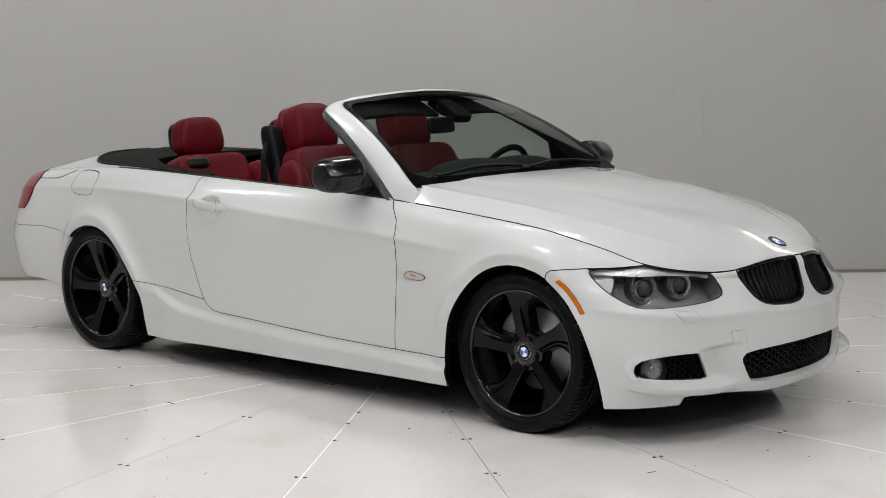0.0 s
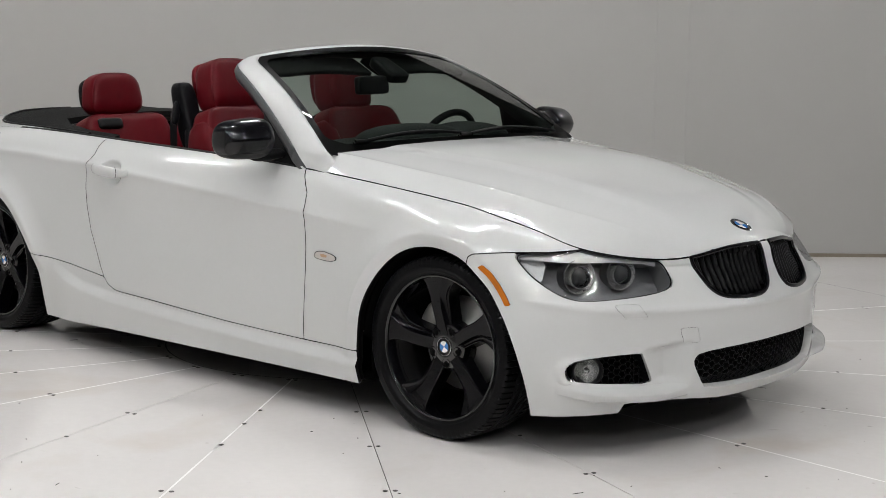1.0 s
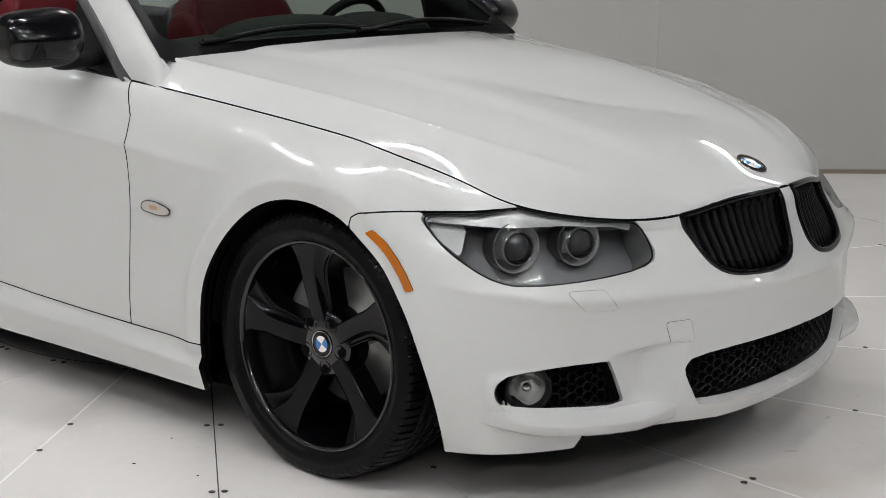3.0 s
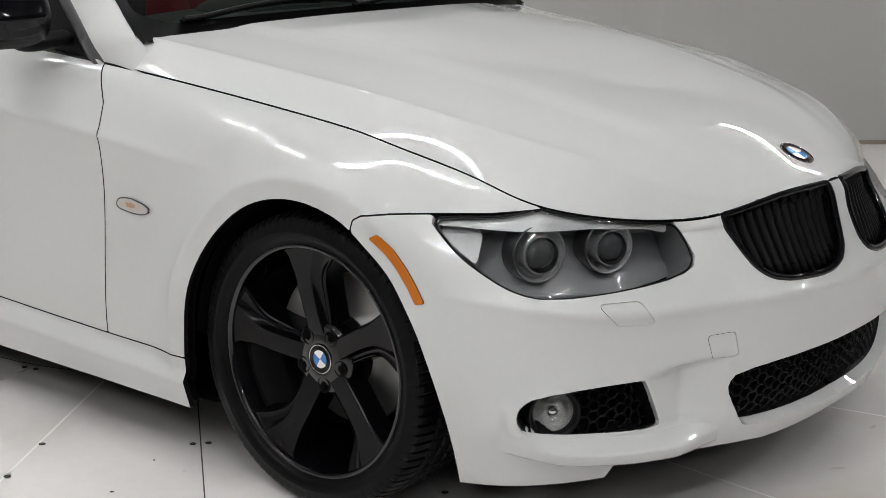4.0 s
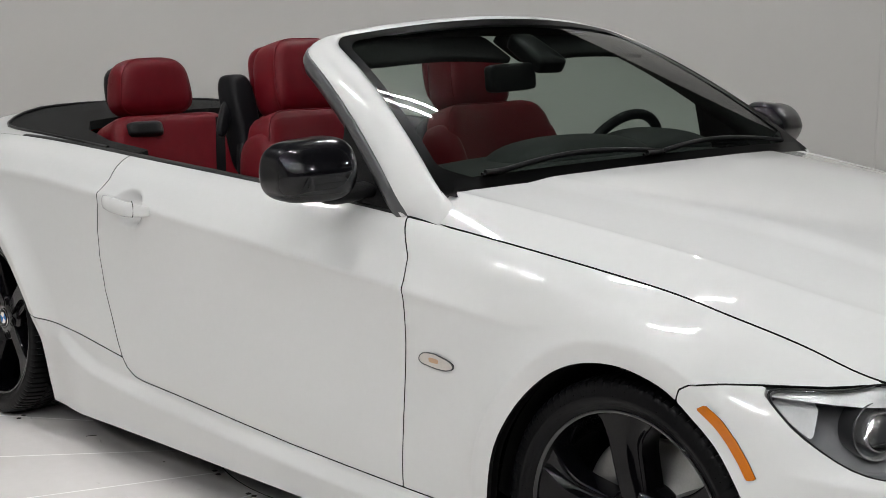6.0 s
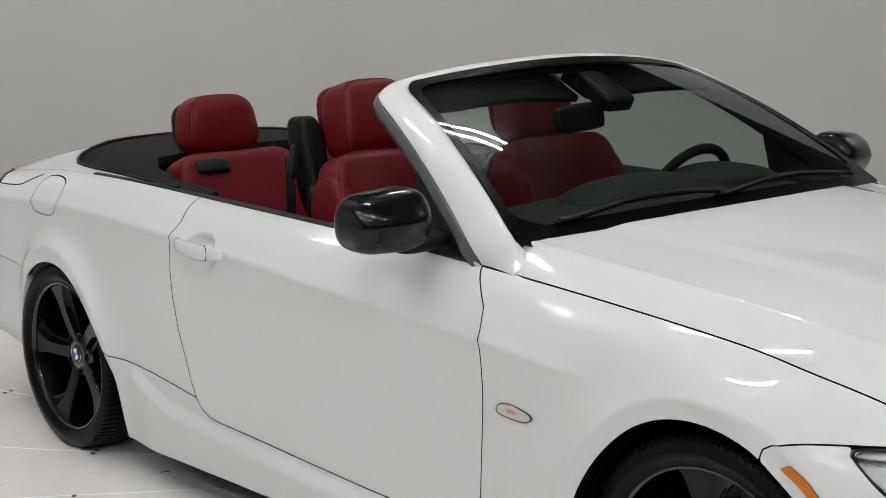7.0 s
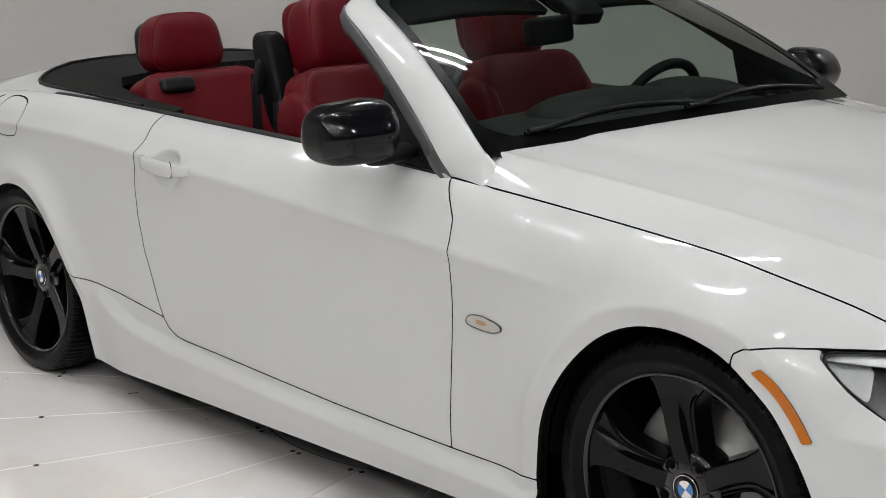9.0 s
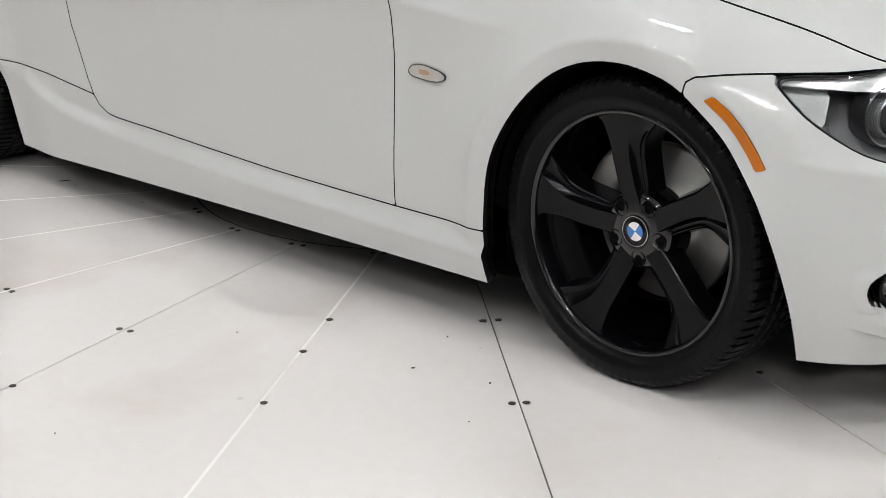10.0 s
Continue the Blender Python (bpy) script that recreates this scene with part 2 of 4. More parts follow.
def cut_sheet(P, N, tests, gap=0.0017, flange=0.014, lift=0.0, both=False):
    """Trim the sheet P to where all tests are positive, with clean edges turned inwards."""
    sd = np.min([f(P) for f in tests], axis=0) - gap
    nu, nv = P.shape[:2]
    keep = (sd[:-1, :-1] + sd[1:, :-1] + sd[1:, 1:] + sd[:-1, 1:]) > 0
    idx = np.arange(nu * nv).reshape(nu, nv)
    Q = np.stack([idx[:-1, :-1], idx[1:, :-1], idx[1:, 1:], idx[:-1, 1:]], -1)
    cnt_k, cnt_d = np.zeros(nu * nv, int), np.zeros(nu * nv, int)
    np.add.at(cnt_k, Q[keep].ravel(), 1)
    np.add.at(cnt_d, Q[~keep].ravel(), 1)
    edge = (cnt_k > 0) & (cnt_d > 0)
    V, NN = P.reshape(-1, 3).copy(), N.reshape(-1, 3)
    p, n = V[edge], NN[edge]
    tu = np.cross(n, (0.31, 0.17, 0.93))
    tu /= np.linalg.norm(tu, axis=1)[:, None]
    tv = np.cross(n, tu)
    val = lambda x: np.min([f(x) for f in tests], axis=0) - gap
    for _ in range(3):
        d0 = val(p)
        gu, gv = (val(p + tu * 1e-4) - d0) / 1e-4, (val(p + tv * 1e-4) - d0) / 1e-4
        k = np.clip(-d0 / np.maximum(gu * gu + gv * gv, 0.15), -0.008, 0.008)
        p = p + (k * gu)[:, None] * tu + (k * gv)[:, None] * tv
    V[edge] = p
    V = V + NN * lift
    F = Q[keep]
    used = np.unique(F)
    remap = np.full(nu * nv, -1)
    remap[used] = np.arange(len(used))
    V, NN, F = V[used], NN[used], remap[F]
    fn = np.cross(V[F[:, 1]] - V[F[:, 0]], V[F[:, 2]] - V[F[:, 0]])
    if (fn * NN[F[:, 0]]).sum() < 0:
        F = F[:, ::-1]
    faces = F.tolist()
    main = len(faces)
    if flange:
        E = np.concatenate([F[:, [0, 1]], F[:, [1, 2]], F[:, [2, 3]], F[:, [3, 0]]])
        key = np.sort(E, 1)
        _, first, count = np.unique(key, axis=0, return_index=True, return_counts=True)
        rim = E[first[count == 1]]
        if both:
            rim = rim[~((np.abs(V[rim[:, 0], 1]) < 1e-4) & (np.abs(V[rim[:, 1], 1]) < 1e-4))]
        m, k = len(V), len(rim)
        a, b = V[rim[:, 0]], V[rim[:, 1]]
        ia, ib = a - NN[rim[:, 0]] * flange, b - NN[rim[:, 1]] * flange
        V = np.concatenate([V, a, b, ia, ib])
        r = np.arange(k)
        faces += np.stack([m + k + r, m + r, m + 2 * k + r, m + 3 * k + r], 1).tolist()
    V = V * np.array((1, -1, 1))
    faces = [f[::-1] for f in faces]
    kinds = [0] * main + [1] * (len(faces) - main)
    if both:
        kinds = kinds * 2
        m = len(V)
        V = np.concatenate([V, V * np.array((1, -1, 1))])
        faces += [[v + m for v in f[::-1]] for f in faces]
    return V, faces, kinds


def panel(name, tests, mat, parent, label="", gap=0.0017, flange=0.014, lift=0.0, both=False, sheet=None):
    P, N = sheet or (SURF, NORM)
    V, F, kinds = cut_sheet(P, N, tests, gap, flange, lift, both)
    # turned-in edges are painted body; coloured near-black for the gap's shade
    ob = link(name, V, F, [mat, SHUT] if 0 < flange < .025 else mat, parent, label)
    if 0 < flange < .025:
        ob.data.polygons.foreach_set("material_index", kinds)
    if both:
        bm = bmesh.new()
        bm.from_mesh(ob.data)
        seam = [v for v in bm.verts if abs(v.co.y) < 2e-4]
        bmesh.ops.remove_doubles(bm, verts=seam, dist=5e-4)
        bm.to_mesh(ob.data)
        bm.free()
    return ob


def tube(path, radius, sides=8, closed=False):
    """A round bar along a path, as vertices and faces."""
    p = np.array(path, float)
    n = len(p)
    t = np.roll(p, -1, 0) - np.roll(p, 1, 0) if closed else np.gradient(p, axis=0)
    t /= np.linalg.norm(t, axis=1)[:, None]
    up = np.array((0.1, 0.2, 0.97)) if abs(t[:, 2]).mean() < 0.8 else np.array((0.97, 0.2, 0.1))
    a = np.cross(t, up)
    a /= np.linalg.norm(a, axis=1)[:, None]
    b = np.cross(t, a)
    r = np.broadcast_to(np.asarray(radius, float), (n,))[:, None]
    ang = np.linspace(0, 2 * math.pi, sides, endpoint=False)
    V = np.stack([p + r * (math.cos(k) * a + math.sin(k) * b) for k in ang], 1).reshape(-1, 3)
    F = []
    for i in range(n if closed else n - 1):
        j = (i + 1) % n
        for k in range(sides):
            l = (k + 1) % sides
            F.append((i * sides + k, i * sides + l, j * sides + l, j * sides + k))
    if not closed:
        F += [tuple(range(sides)), tuple(range((n - 1) * sides, n * sides))[::-1]]
    return V, F


def loft(rings, closed_ring=False, caps=False):
    R = np.array(rings, float)
    n, m = R.shape[:2]
    F = []
    for i in range(n - 1):
        for k in range(m if closed_ring else m - 1):
            l = (k + 1) % m
            F.append((i * m + k, i * m + l, (i + 1) * m + l, (i + 1) * m + k))
    if caps:
        F += [tuple(range(m))[::-1], tuple(range((n - 1) * m, n * m))]
    return R.reshape(-1, 3), F


def puff(size, power=4.0, cells=10, shape=None, place=None):
    """A soft-cornered block, shaped by a function of unit coordinates."""
    bm = bmesh.new()
    bmesh.ops.create_cube(bm, size=2)
    bmesh.ops.subdivide_edges(bm, edges=bm.edges[:], cuts=cells, use_grid_fill=True)
    for v in bm.verts:
        c = np.array(v.co)
        c = c / (np.abs(c) ** power).sum() ** (1 / power)
        c = c * np.array(size) / 2
        if shape:
            c = np.array(shape(*c))
        v.co = c
    if place is not None:
        bmesh.ops.transform(bm, matrix=place, verts=bm.verts[:])
    bmesh.ops.recalc_face_normals(bm, faces=bm.faces[:])
    return bm


def lathe(profile, steps, axis_pose):
    """Turn (radius, depth) pairs about the local z axis."""
    bm = bmesh.new()
    rows = []
    for k in range(steps):
        a = 2 * math.pi * k / steps
        rows.append([bm.verts.new((r * math.cos(a), r * math.sin(a), d)) for r, d in profile])
    for k in range(steps):
        A, B = rows[k], rows[(k + 1) % steps]
        for i in range(len(profile) - 1):
            bm.faces.new((A[i], B[i], B[i + 1], A[i + 1]))
    bmesh.ops.remove_doubles(bm, verts=bm.verts[:], dist=1e-6)
    bmesh.ops.recalc_face_normals(bm, faces=bm.faces[:])
    bmesh.ops.transform(bm, matrix=axis_pose, verts=bm.verts[:])
    return bm


def disc_frame(center, normal):
    n = Vector(normal).normalized()
    return Matrix.Translation(center) @ n.to_track_quat("Z", "Y").to_matrix().to_4x4()


def soft_box(pts, k=.25):
    """A closed outline with rounded corners."""
    p = np.array(pts, float)
    q = []
    for a, b, c in zip(np.roll(p, 1, 0), p, np.roll(p, -1, 0)):
        q += [b + (a - b) * k, b + (a - b) * k * .3, b + (c - b) * k * .3, b + (c - b) * k]
    return rounded(q, 1)


# ---- outlines on the body ----
ARCH_F = rounded([(-.34,.05),(-.362,.2),(-.364,.264),(-.337,.426),(-.280,.536),(-.198,.621),(-.122,.662),(-.038,.678),(.047,.674),(.139,.650),(.205,.592),(.269,.518),(.325,.440),(.369,.334),(.39,.22),(.385,.05)], 2)
ARCH_R = rounded([(-2.37,.03),(-2.385,.18),(-2.39,.285),(-2.43,.398),(-2.485,.475),(-2.572,.575),(-2.66,.632),(-2.755,.653),(-2.86,.643),(-2.955,.597),(-3.022,.511),(-3.078,.407),(-3.108,.27),(-3.112,.05)], 2)
DOOR_FRONT = [(-.74,1.1),(-.735,.888),(-.669,.811),(-.649,.744),(-.645,.62),(-.647,.5),(-.648,.386),(-.65,.2615)]
DOOR_LOW = [(-.858,.264),(-1.086,.269),(-1.335,.28),(-1.607,.293),(-1.78,.299),(-1.825,.304),(-1.868,.324),(-1.893,.352)]
DOOR_REAR = [(-1.919,.394),(-1.993,.539),(-2.020,.64),(-2.026,.723),(-2.014,.82),(-1.998,.872),(-2.027,.93),(-2.05,1.1)]
SILL_REAR = [(-1.893,.352),(-2.147,.380),(-2.43,.399)]
WING_LOW = [(.152,.648),(.158,.664),(.176,.675),(.29,.685),(.40,.692),(.505,.706)]
HEADLIGHT = rounded([(.298*.66-.82*.75,.678),(.33*.66-.8*.75,.684),(.453*.66-.732*.75,.692),(.49*.66-.68*.75,.72),(.55*.66-.6*.75,.73),(.62*.66-.49*.75,.70),(.637*.66-.462*.75,.66),(.654*.66-.445*.75,.632),(.695*.66-.452*.75,.585),(.684*.66-.505*.75,.566),(.644*.66-.61*.75,.555),(.535*.66-.756*.75,.546),(.487*.66-.787*.75,.555),(.441*.66-.806*.75,.576),(.379*.66-.822*.75,.612),(.336*.66-.824*.75,.646)], 1)
KIDNEY = rounded([(.350,.672),(.345,.72),(.207,.74),(.045,.74),(.032,.70),(.032,.672),(.036,.593),(.055,.548),(.125,.529),(.27,.533),(.318,.552),(.338,.598),(.347,.644)], 2)
FOG = rounded([(-.270,.315),(-.262,.336),(-.232,.353),(-.115,.366),(-.01,.369),(-.004,.366),(.033,.278),(.03,.272),(-.069,.267),(-.19,.261),(-.238,.271),(-.263,.291)], 1)
GRILLE = rounded([(-.2,.372),(.0,.372),(.24,.366),(.392,.354),(.415,.334),(.412,.31),(.372,.24),(.35,.232),(.205,.222),(0,.22),(-.2,.22)], 1)
UNDER = [(.668,.10),(.655,.165),(.645,.199),(.58,.206),(.417,.197),(.28,.184),(-.1,.178),(-.1,.05),(.668,.05)]
FUEL = rounded([(-3.005,.905),(-2.98,.925),(-2.86,.925),(-2.80,.91),(-2.79,.86),(-2.80,.82),(-2.83,.802),(-2.95,.80),(-3.0,.815),(-3.015,.86)], 1)
TAIL = [(-3.40,.92),(-3.353,.868),(-3.383,.784),(-3.42,.725),(-3.455,.695),(-4,.685),(-4,.83),(-3.62,.92)]
WASHER = soft_box([(.607*.66-.684*.75,.534),(.653*.66-.608*.75,.533),(.673*.66-.581*.75,.489),(.635*.66-.652*.75,.491)])
TOW = soft_box([(.468,.443),(.405,.443),(.393,.393),(.452,.393)])
MARKER = [(.194,.632),(.226,.604),(.257,.573),(.284,.541),(.305,.512),(.325,.517),(.302,.550),(.276,.582),(.244,.613),(.209,.641)]
SIDELAMP = rounded([(-.600,.588),(-.585,.602),(-.552,.607),(-.477,.594),(-.484,.574),(-.536,.571),(-.592,.577)], 2)

# ---- relief on the flanks: arch lips, skirt ledge, door handle cup, bumper blade ----
def lip(P, arch, fade):
    d = -distance(SIDE["s"](P), arch)
    k = np.where(d > .045, np.clip(1 - (d - .045) / .105, 0, 1) ** 2.1, 1 - .35 * np.clip((.045 - d) / .045, 0, 1))
    return .029 * k * fade


LEDGE_X = [-2.6, -2.26, -2.24, -2.15, -2.05, -1.83, -1.28, -.66, -.3, 0, .5]
LEDGE_Z = [.38, .38, .372, .340, .312, .288, .262, .246, .24, .1, .1]


def relief(P):
    x, w, z = P[..., 0], P[..., 1], P[..., 2]
    r = lip(P, ARCH_F, smooth(.25, .15, x) * smooth(-.6, -.45, x) * smooth(.14, .22, z) * (.45 + .55 * smooth(.30, .46, z)))
    r = r + lip(P, ARCH_R, smooth(-2.15, -2.3, x) * smooth(-3.10, -2.96, x) * smooth(.30, .42, z))
    ledge = np.interp(x, LEDGE_X, LEDGE_Z)
    r = np.maximum(r, .026 * np.clip((ledge - z) / .030, 0, 1) * smooth(-2.40, -2.12, x) * smooth(-.2, -.34, x))
    cup = ((x + 1.845) / .075) ** 2 + ((z - .802) / .052) ** 2
    r = r - .032 * np.clip((1 - cup) * 1.8, 0, 1) ** .8
    # blade under the fog lamp
    s_ = .66 * x - .75 * w
    mid = np.interp(s_, [-.30, -.2, -.05, .05, .17], [.262, .245, .237, .236, .238])
    blade = np.clip((.034 - (z - mid)) / .030, 0, 1) * smooth(-.030, -.024, z - mid)
    r = r + .010 * smooth(-.32, -.12, s_) * np.clip((.18 - s_) / .11, 0, 1) * blade * (x > .3)
    rim_ = -distance(SIDE["d"](P), FOG)
    r = r + .010 * smooth(.035, .012, rim_) * smooth(-.12, -.2, s_) * smooth(.37, .33, z) * smooth(.26, .28, z) * (x > .3)
    # cheek between fog lamp and lower grille
    r = r - .026 * np.clip(1 - np.abs(s_ - .088) / .10, 0, 1) * np.clip((.390 + .10 * (s_ - .05) - z) / .014, 0, 1) * smooth(.24, .29, z) * (x > .45)
    # edge under the headlamps
    front = MID[:6]
    ze = np.interp(w, [q[1] for q in front], [q[2] for q in front])
    r = r + .011 * np.exp(-np.abs(z - ze) / np.where(z < ze, .030, .020)) * smooth(.32, .48, x)
    # character line along the side
    zc = np.interp(-x, [-q[0] for q in CREASE[5:15]], [q[2] for q in CREASE[5:15]])
    r = r + .006 * np.exp(-np.abs(z - zc) / .016) * smooth(-.20, -.55, x) * smooth(-3.45, -3.2, x)
    return r


def shrunk(poly, k=.955):
    return poly.mean(0) + (poly - poly.mean(0)) * k


PLAIN = SURF.copy()
SURF = SURF + NORM * relief(SURF)[..., None]
NORM2 = grid_normals(SURF)
NORM = NORM2 * np.sign((NORM2 * NORM).sum(-1, keepdims=True))

car = tagged(new("convertible_car"), "glossy white convertible car with red leather seats, roof folded away", "car")

wing = [*DOOR_FRONT, (-.36, .2615), (-.38, .2), (0, .2), *WING_LOW, (.56, .72), (.6, 1.1)]
NOHOLE_F, NOHOLE_R = outside("s", ARCH_F), outside("s", ARCH_R)
fender = panel("fender", [inside("s", wing), NOHOLE_F], PAINT, car)
mirrored(fender)
panel("turn_signal", [inside("s", SIDELAMP)], CLEARLAMP, fender, "small clear side turn signal", lift=0.004, gap=0)
panel("signal_bulb", [inside("s", rounded([(-.565, .584), (-.525, .584), (-.525, .594), (-.565, .596)], 1))], PALEAMBER, fender, "amber bulb in the signal", lift=.0052, gap=0, flange=0)
door = panel("door", [inside("s", [*DOOR_FRONT, *DOOR_LOW, *DOOR_REAR])], PAINT, car)
far_door = mirrored(door)
sill = panel("side_skirt", [inside("s", [(-.2, .05), (-.2, .2615), (-.65, .2615), *DOOR_LOW, *SILL_REAR[1:], (-2.6, .41), (-2.6, .05)]), NOHOLE_F, NOHOLE_R], PAINT, car)
mirrored(sill)
quarter = panel("quarter_panel", [inside("s", [*DOOR_REAR[::-1], *SILL_REAR, (-2.6, .42), (-2.97, .578), (-3.1, .602), (-3.25, .615), (-3.53, .603), (-3.70, .60), (-4.2, .60), (-4.2, 1.1)]), NOHOLE_R, outside("s", FUEL), outside("s", TAIL)], PAINT, car)
mirrored(quarter)
mirrored(panel("fuel_flap", [inside("s", FUEL)], PAINT, car, gap=0.0014))
mirrored(panel("tail_lamp", [inside("s", TAIL)], REDLAMP, car, "red tail lamp", gap=0.002, lift=0.004))
panel("rear_bumper", [inside("s", [(-2.9, .05), (-2.97, .578), (-3.1, .602), (-3.25, .615), (-3.53, .603), (-3.7, .60), (-4.2, .60), (-4.2, .05)]), NOHOLE_R], PAINT, car, both=True, flange=.026)
bumper = panel("front_bumper", [inside("s", [(.1, .05), *WING_LOW, (.56, .76), (.9, .76), (.9, .05)]), NOHOLE_F, outside("d", HEADLIGHT, .2), outside("f", KIDNEY, .2), outside("d", FOG, .2), outside("f", GRILLE, .2), outside("f", UNDER, .5), outside("d", WASHER, .2), outside("f", TOW, .5)], PAINT, car, both=True, flange=0.03)
panel("washer_cover", [inside("d", WASHER, .2)], PAINT, bumper, gap=-0.0008)
panel("tow_cover", [inside("f", TOW, .5)], PAINT, bumper, gap=-0.0008)
panel("side_marker", [inside("s", MARKER)], AMBER, bumper, "amber side marker reflector", gap=0, lift=0.003)
for o in list(bumper.children):
    mirrored(o)
# black sheet added under the skin so the panel gaps stay dark
INNER = SURF - NORM * 0.03
mirrored(panel("inner_shell", [inside("s", [(-2.9, .05), (-2.9, .64), (-4.2, .64), (-4.2, 1.2), (.12, 1.2), (.12, .05)]), outside("s", ARCH_F), outside("s", ARCH_R)], VOID, car, "black sheet added behind the panels to darken their gaps", gap=0, flange=0, sheet=(INNER, NORM)))

# ---- bonnet ----
HOOD_X = [-.75, -.5, -.2, 0, .2, .4, .55, .681, .765, .80]
HOOD_MID = [.991, .978, .957, .934, .897, .851, .799, .738, .70, .68]
RIDGE_X = [-.75, -.60, -.35, -.09, .13, .345, .534, .633, .69, .80]
RIDGE_W = [.735, .718, .690, .674, .652, .594, .495, .39, .30, .12]
RIDGE_Z = [.958, .945, .916, .887, .855, .808, .754, .711, .694, .68]
EDGE_SPLINE = SURF[:, -1]
HOOD_EDGE = EDGE_SPLINE[EDGE_SPLINE[:, 0] > -.634]


def hood_height(x, w):
    order = np.argsort(HOOD_EDGE[:, 0])
    ex, ew, ez = (HOOD_EDGE[order, k] for k in range(3))
    we, ze = np.interp(x, ex, ew), np.interp(x, ex, ez)
    xs = np.linspace(-.75, .8, 200)
    zc = np.interp(x, xs, spline_matrix(HOOD_X, xs) @ np.array(HOOD_MID))
    wr = np.interp(x, xs, spline_matrix(RIDGE_X, xs) @ np.array(RIDGE_W))
    zr = np.interp(x, xs, spline_matrix(RIDGE_X, xs) @ np.array(RIDGE_Z))
    w = np.abs(w)
    wr = np.minimum(wr, we - .012)
    crown = zr + (zc - zr) * (1 - np.clip(w / np.maximum(wr, 1e-3), 0, 1) ** 2.8)
    f = np.clip((w - wr) / np.maximum(we - wr, 1e-3), 0, 1.2)
    flank = zr + (ze - zr) * (f + .30 * f * (f - 1))
    wb = np.interp(x, [-.6, 0, .40, .70], [.50, .43, .36, .26])
    bulge = .006 * smooth(wb + .05, wb - .04, w) * smooth(.70, .45, x)
    return np.where(w < wr, crown + bulge, flank) + .005 * np.exp(-np.abs(w - wr) / .022) * smooth(.66, .45, x)


def hood_sheet(step=0.006):
    x, w = np.arange(-.78, .80, step), np.arange(0, .82, step)
    X, W = np.meshgrid(x, w, indexing="ij")
    P = np.stack([X, W, hood_height(X, W)], -1)
    N = grid_normals(P)
    return P, N * np.sign(N[..., 2:3])


COWL = [(-.53, 0), (-.532, .15), (-.548, .35), (-.582, .53), (-.628, .66), (-.650, .706), (-.652, .742), (-.634, .7915)]
hood_plan = np.concatenate([HOOD_EDGE[:, :2] * (1, 1), np.array(COWL)[::-1], [(-.53, -.1), (.80, -.1)]])
hood_plan[0] = (HOOD_EDGE[0, 0], -.1)
panel("bonnet", [inside("p", hood_plan)], PAINT, car, gap=0.0024, flange=0.02, lift=.0018, both=True, sheet=hood_sheet())
#REST

# ---- windscreen and its frame ----
def screen_point(s, r):
    """s across (-1 to 1), r from the foot (0) to the top (1)."""
    foot = np.array((-.650 + .023 * (1 - s * s), .766 * s, .955 + .010 * (1 - s * s)))
    top = np.array((-1.268 + .07 * (1 - s * s), .590 * s, 1.294 + .050 * (1 - s * s)))
    p = foot * (1 - r) + top * r
    return p + np.array((.35, 0, .8)) * .05 * 4 * r * (1 - r) * .6


def sheet_mesh(f, ss, rs):
    return loft([[f(s, r) for s in ss] for r in rs])


glass = link("windscreen_glass", *sheet_mesh(screen_point, np.linspace(-1, 1, 41), np.linspace(-.01, 1, 21)), GLASS, car, "tinted laminated windscreen glass")
glass.visible_shadow = False
path = []
corner = 0.10
for r in np.linspace(.14, 1 - corner, 20):
    path.append((1.0, r))
for k in np.linspace(0, math.pi / 2, 7)[1:-1]:
    path.append((1 - .07 + .07 * math.cos(k), 1 - corner + corner * math.sin(k)))
for s in np.linspace(1 - .07, 0, 14):
    path.append((s, 1.0))
path += [(-s, r) for s, r in path[-2::-1]]


def pillar_off(r, sg):
    """From the edge of the glass to the frame's outer edge, beside the glass."""
    r = min(max(r, 0), 1)
    return np.array((-.064 + .022 * r, (.052 + .020 * r) * sg, -.064 + .045 * r))


def across(left, right, up, k):
    """Rounded outer skin of the frame between its outer edge and the glass."""
    row = [left * (1 - u) + right * u + up * (.0135 * math.sin(math.pi * u ** .9) ** .8 + .003 * u) * k for u in np.linspace(0, 1, 9)]
    return [left + np.array((-.004, 0, -.02)), left + np.array((-.001, 0, -.004)), *row, right + np.array((-.004, -.004 * np.sign(right[1]), -.02))]


rings, seal, lining = [], [], []
for s, r in path:
    g = screen_point(s, r)
    side = float(np.clip(smooth(.80, .99, abs(s)), 0, 1))
    sg = 1 if s > 0 else -1
    off = pillar_off(r, sg) * side + np.array((-.070, 0, -.002)) * (1 - side)
    o = g + off
    up = np.array((.25, .35 * sg * side, .9))
    rings.append(across(o, g, up, 1.0))
    lining.append([o + (-.004, 0, -.018), g + off * .8 + (-.02, -.03 * sg * side, -.045), g + (-.012, -.02 * sg * side, -.03), g + (-.002, -.004 * sg * side, -.006)])
    d = np.array((-.007, .001 * sg * side, -.008))
    seal.append([o + (.004, 0, .001), o + d * .9 + up * .005, o + d * 2.6, o + d * 2.2 - up * .03])
foot_rows, seal_foot = [], []
outer_foot = np.array((-.741, .788, .894))
up = np.array((.25, .35, .9))
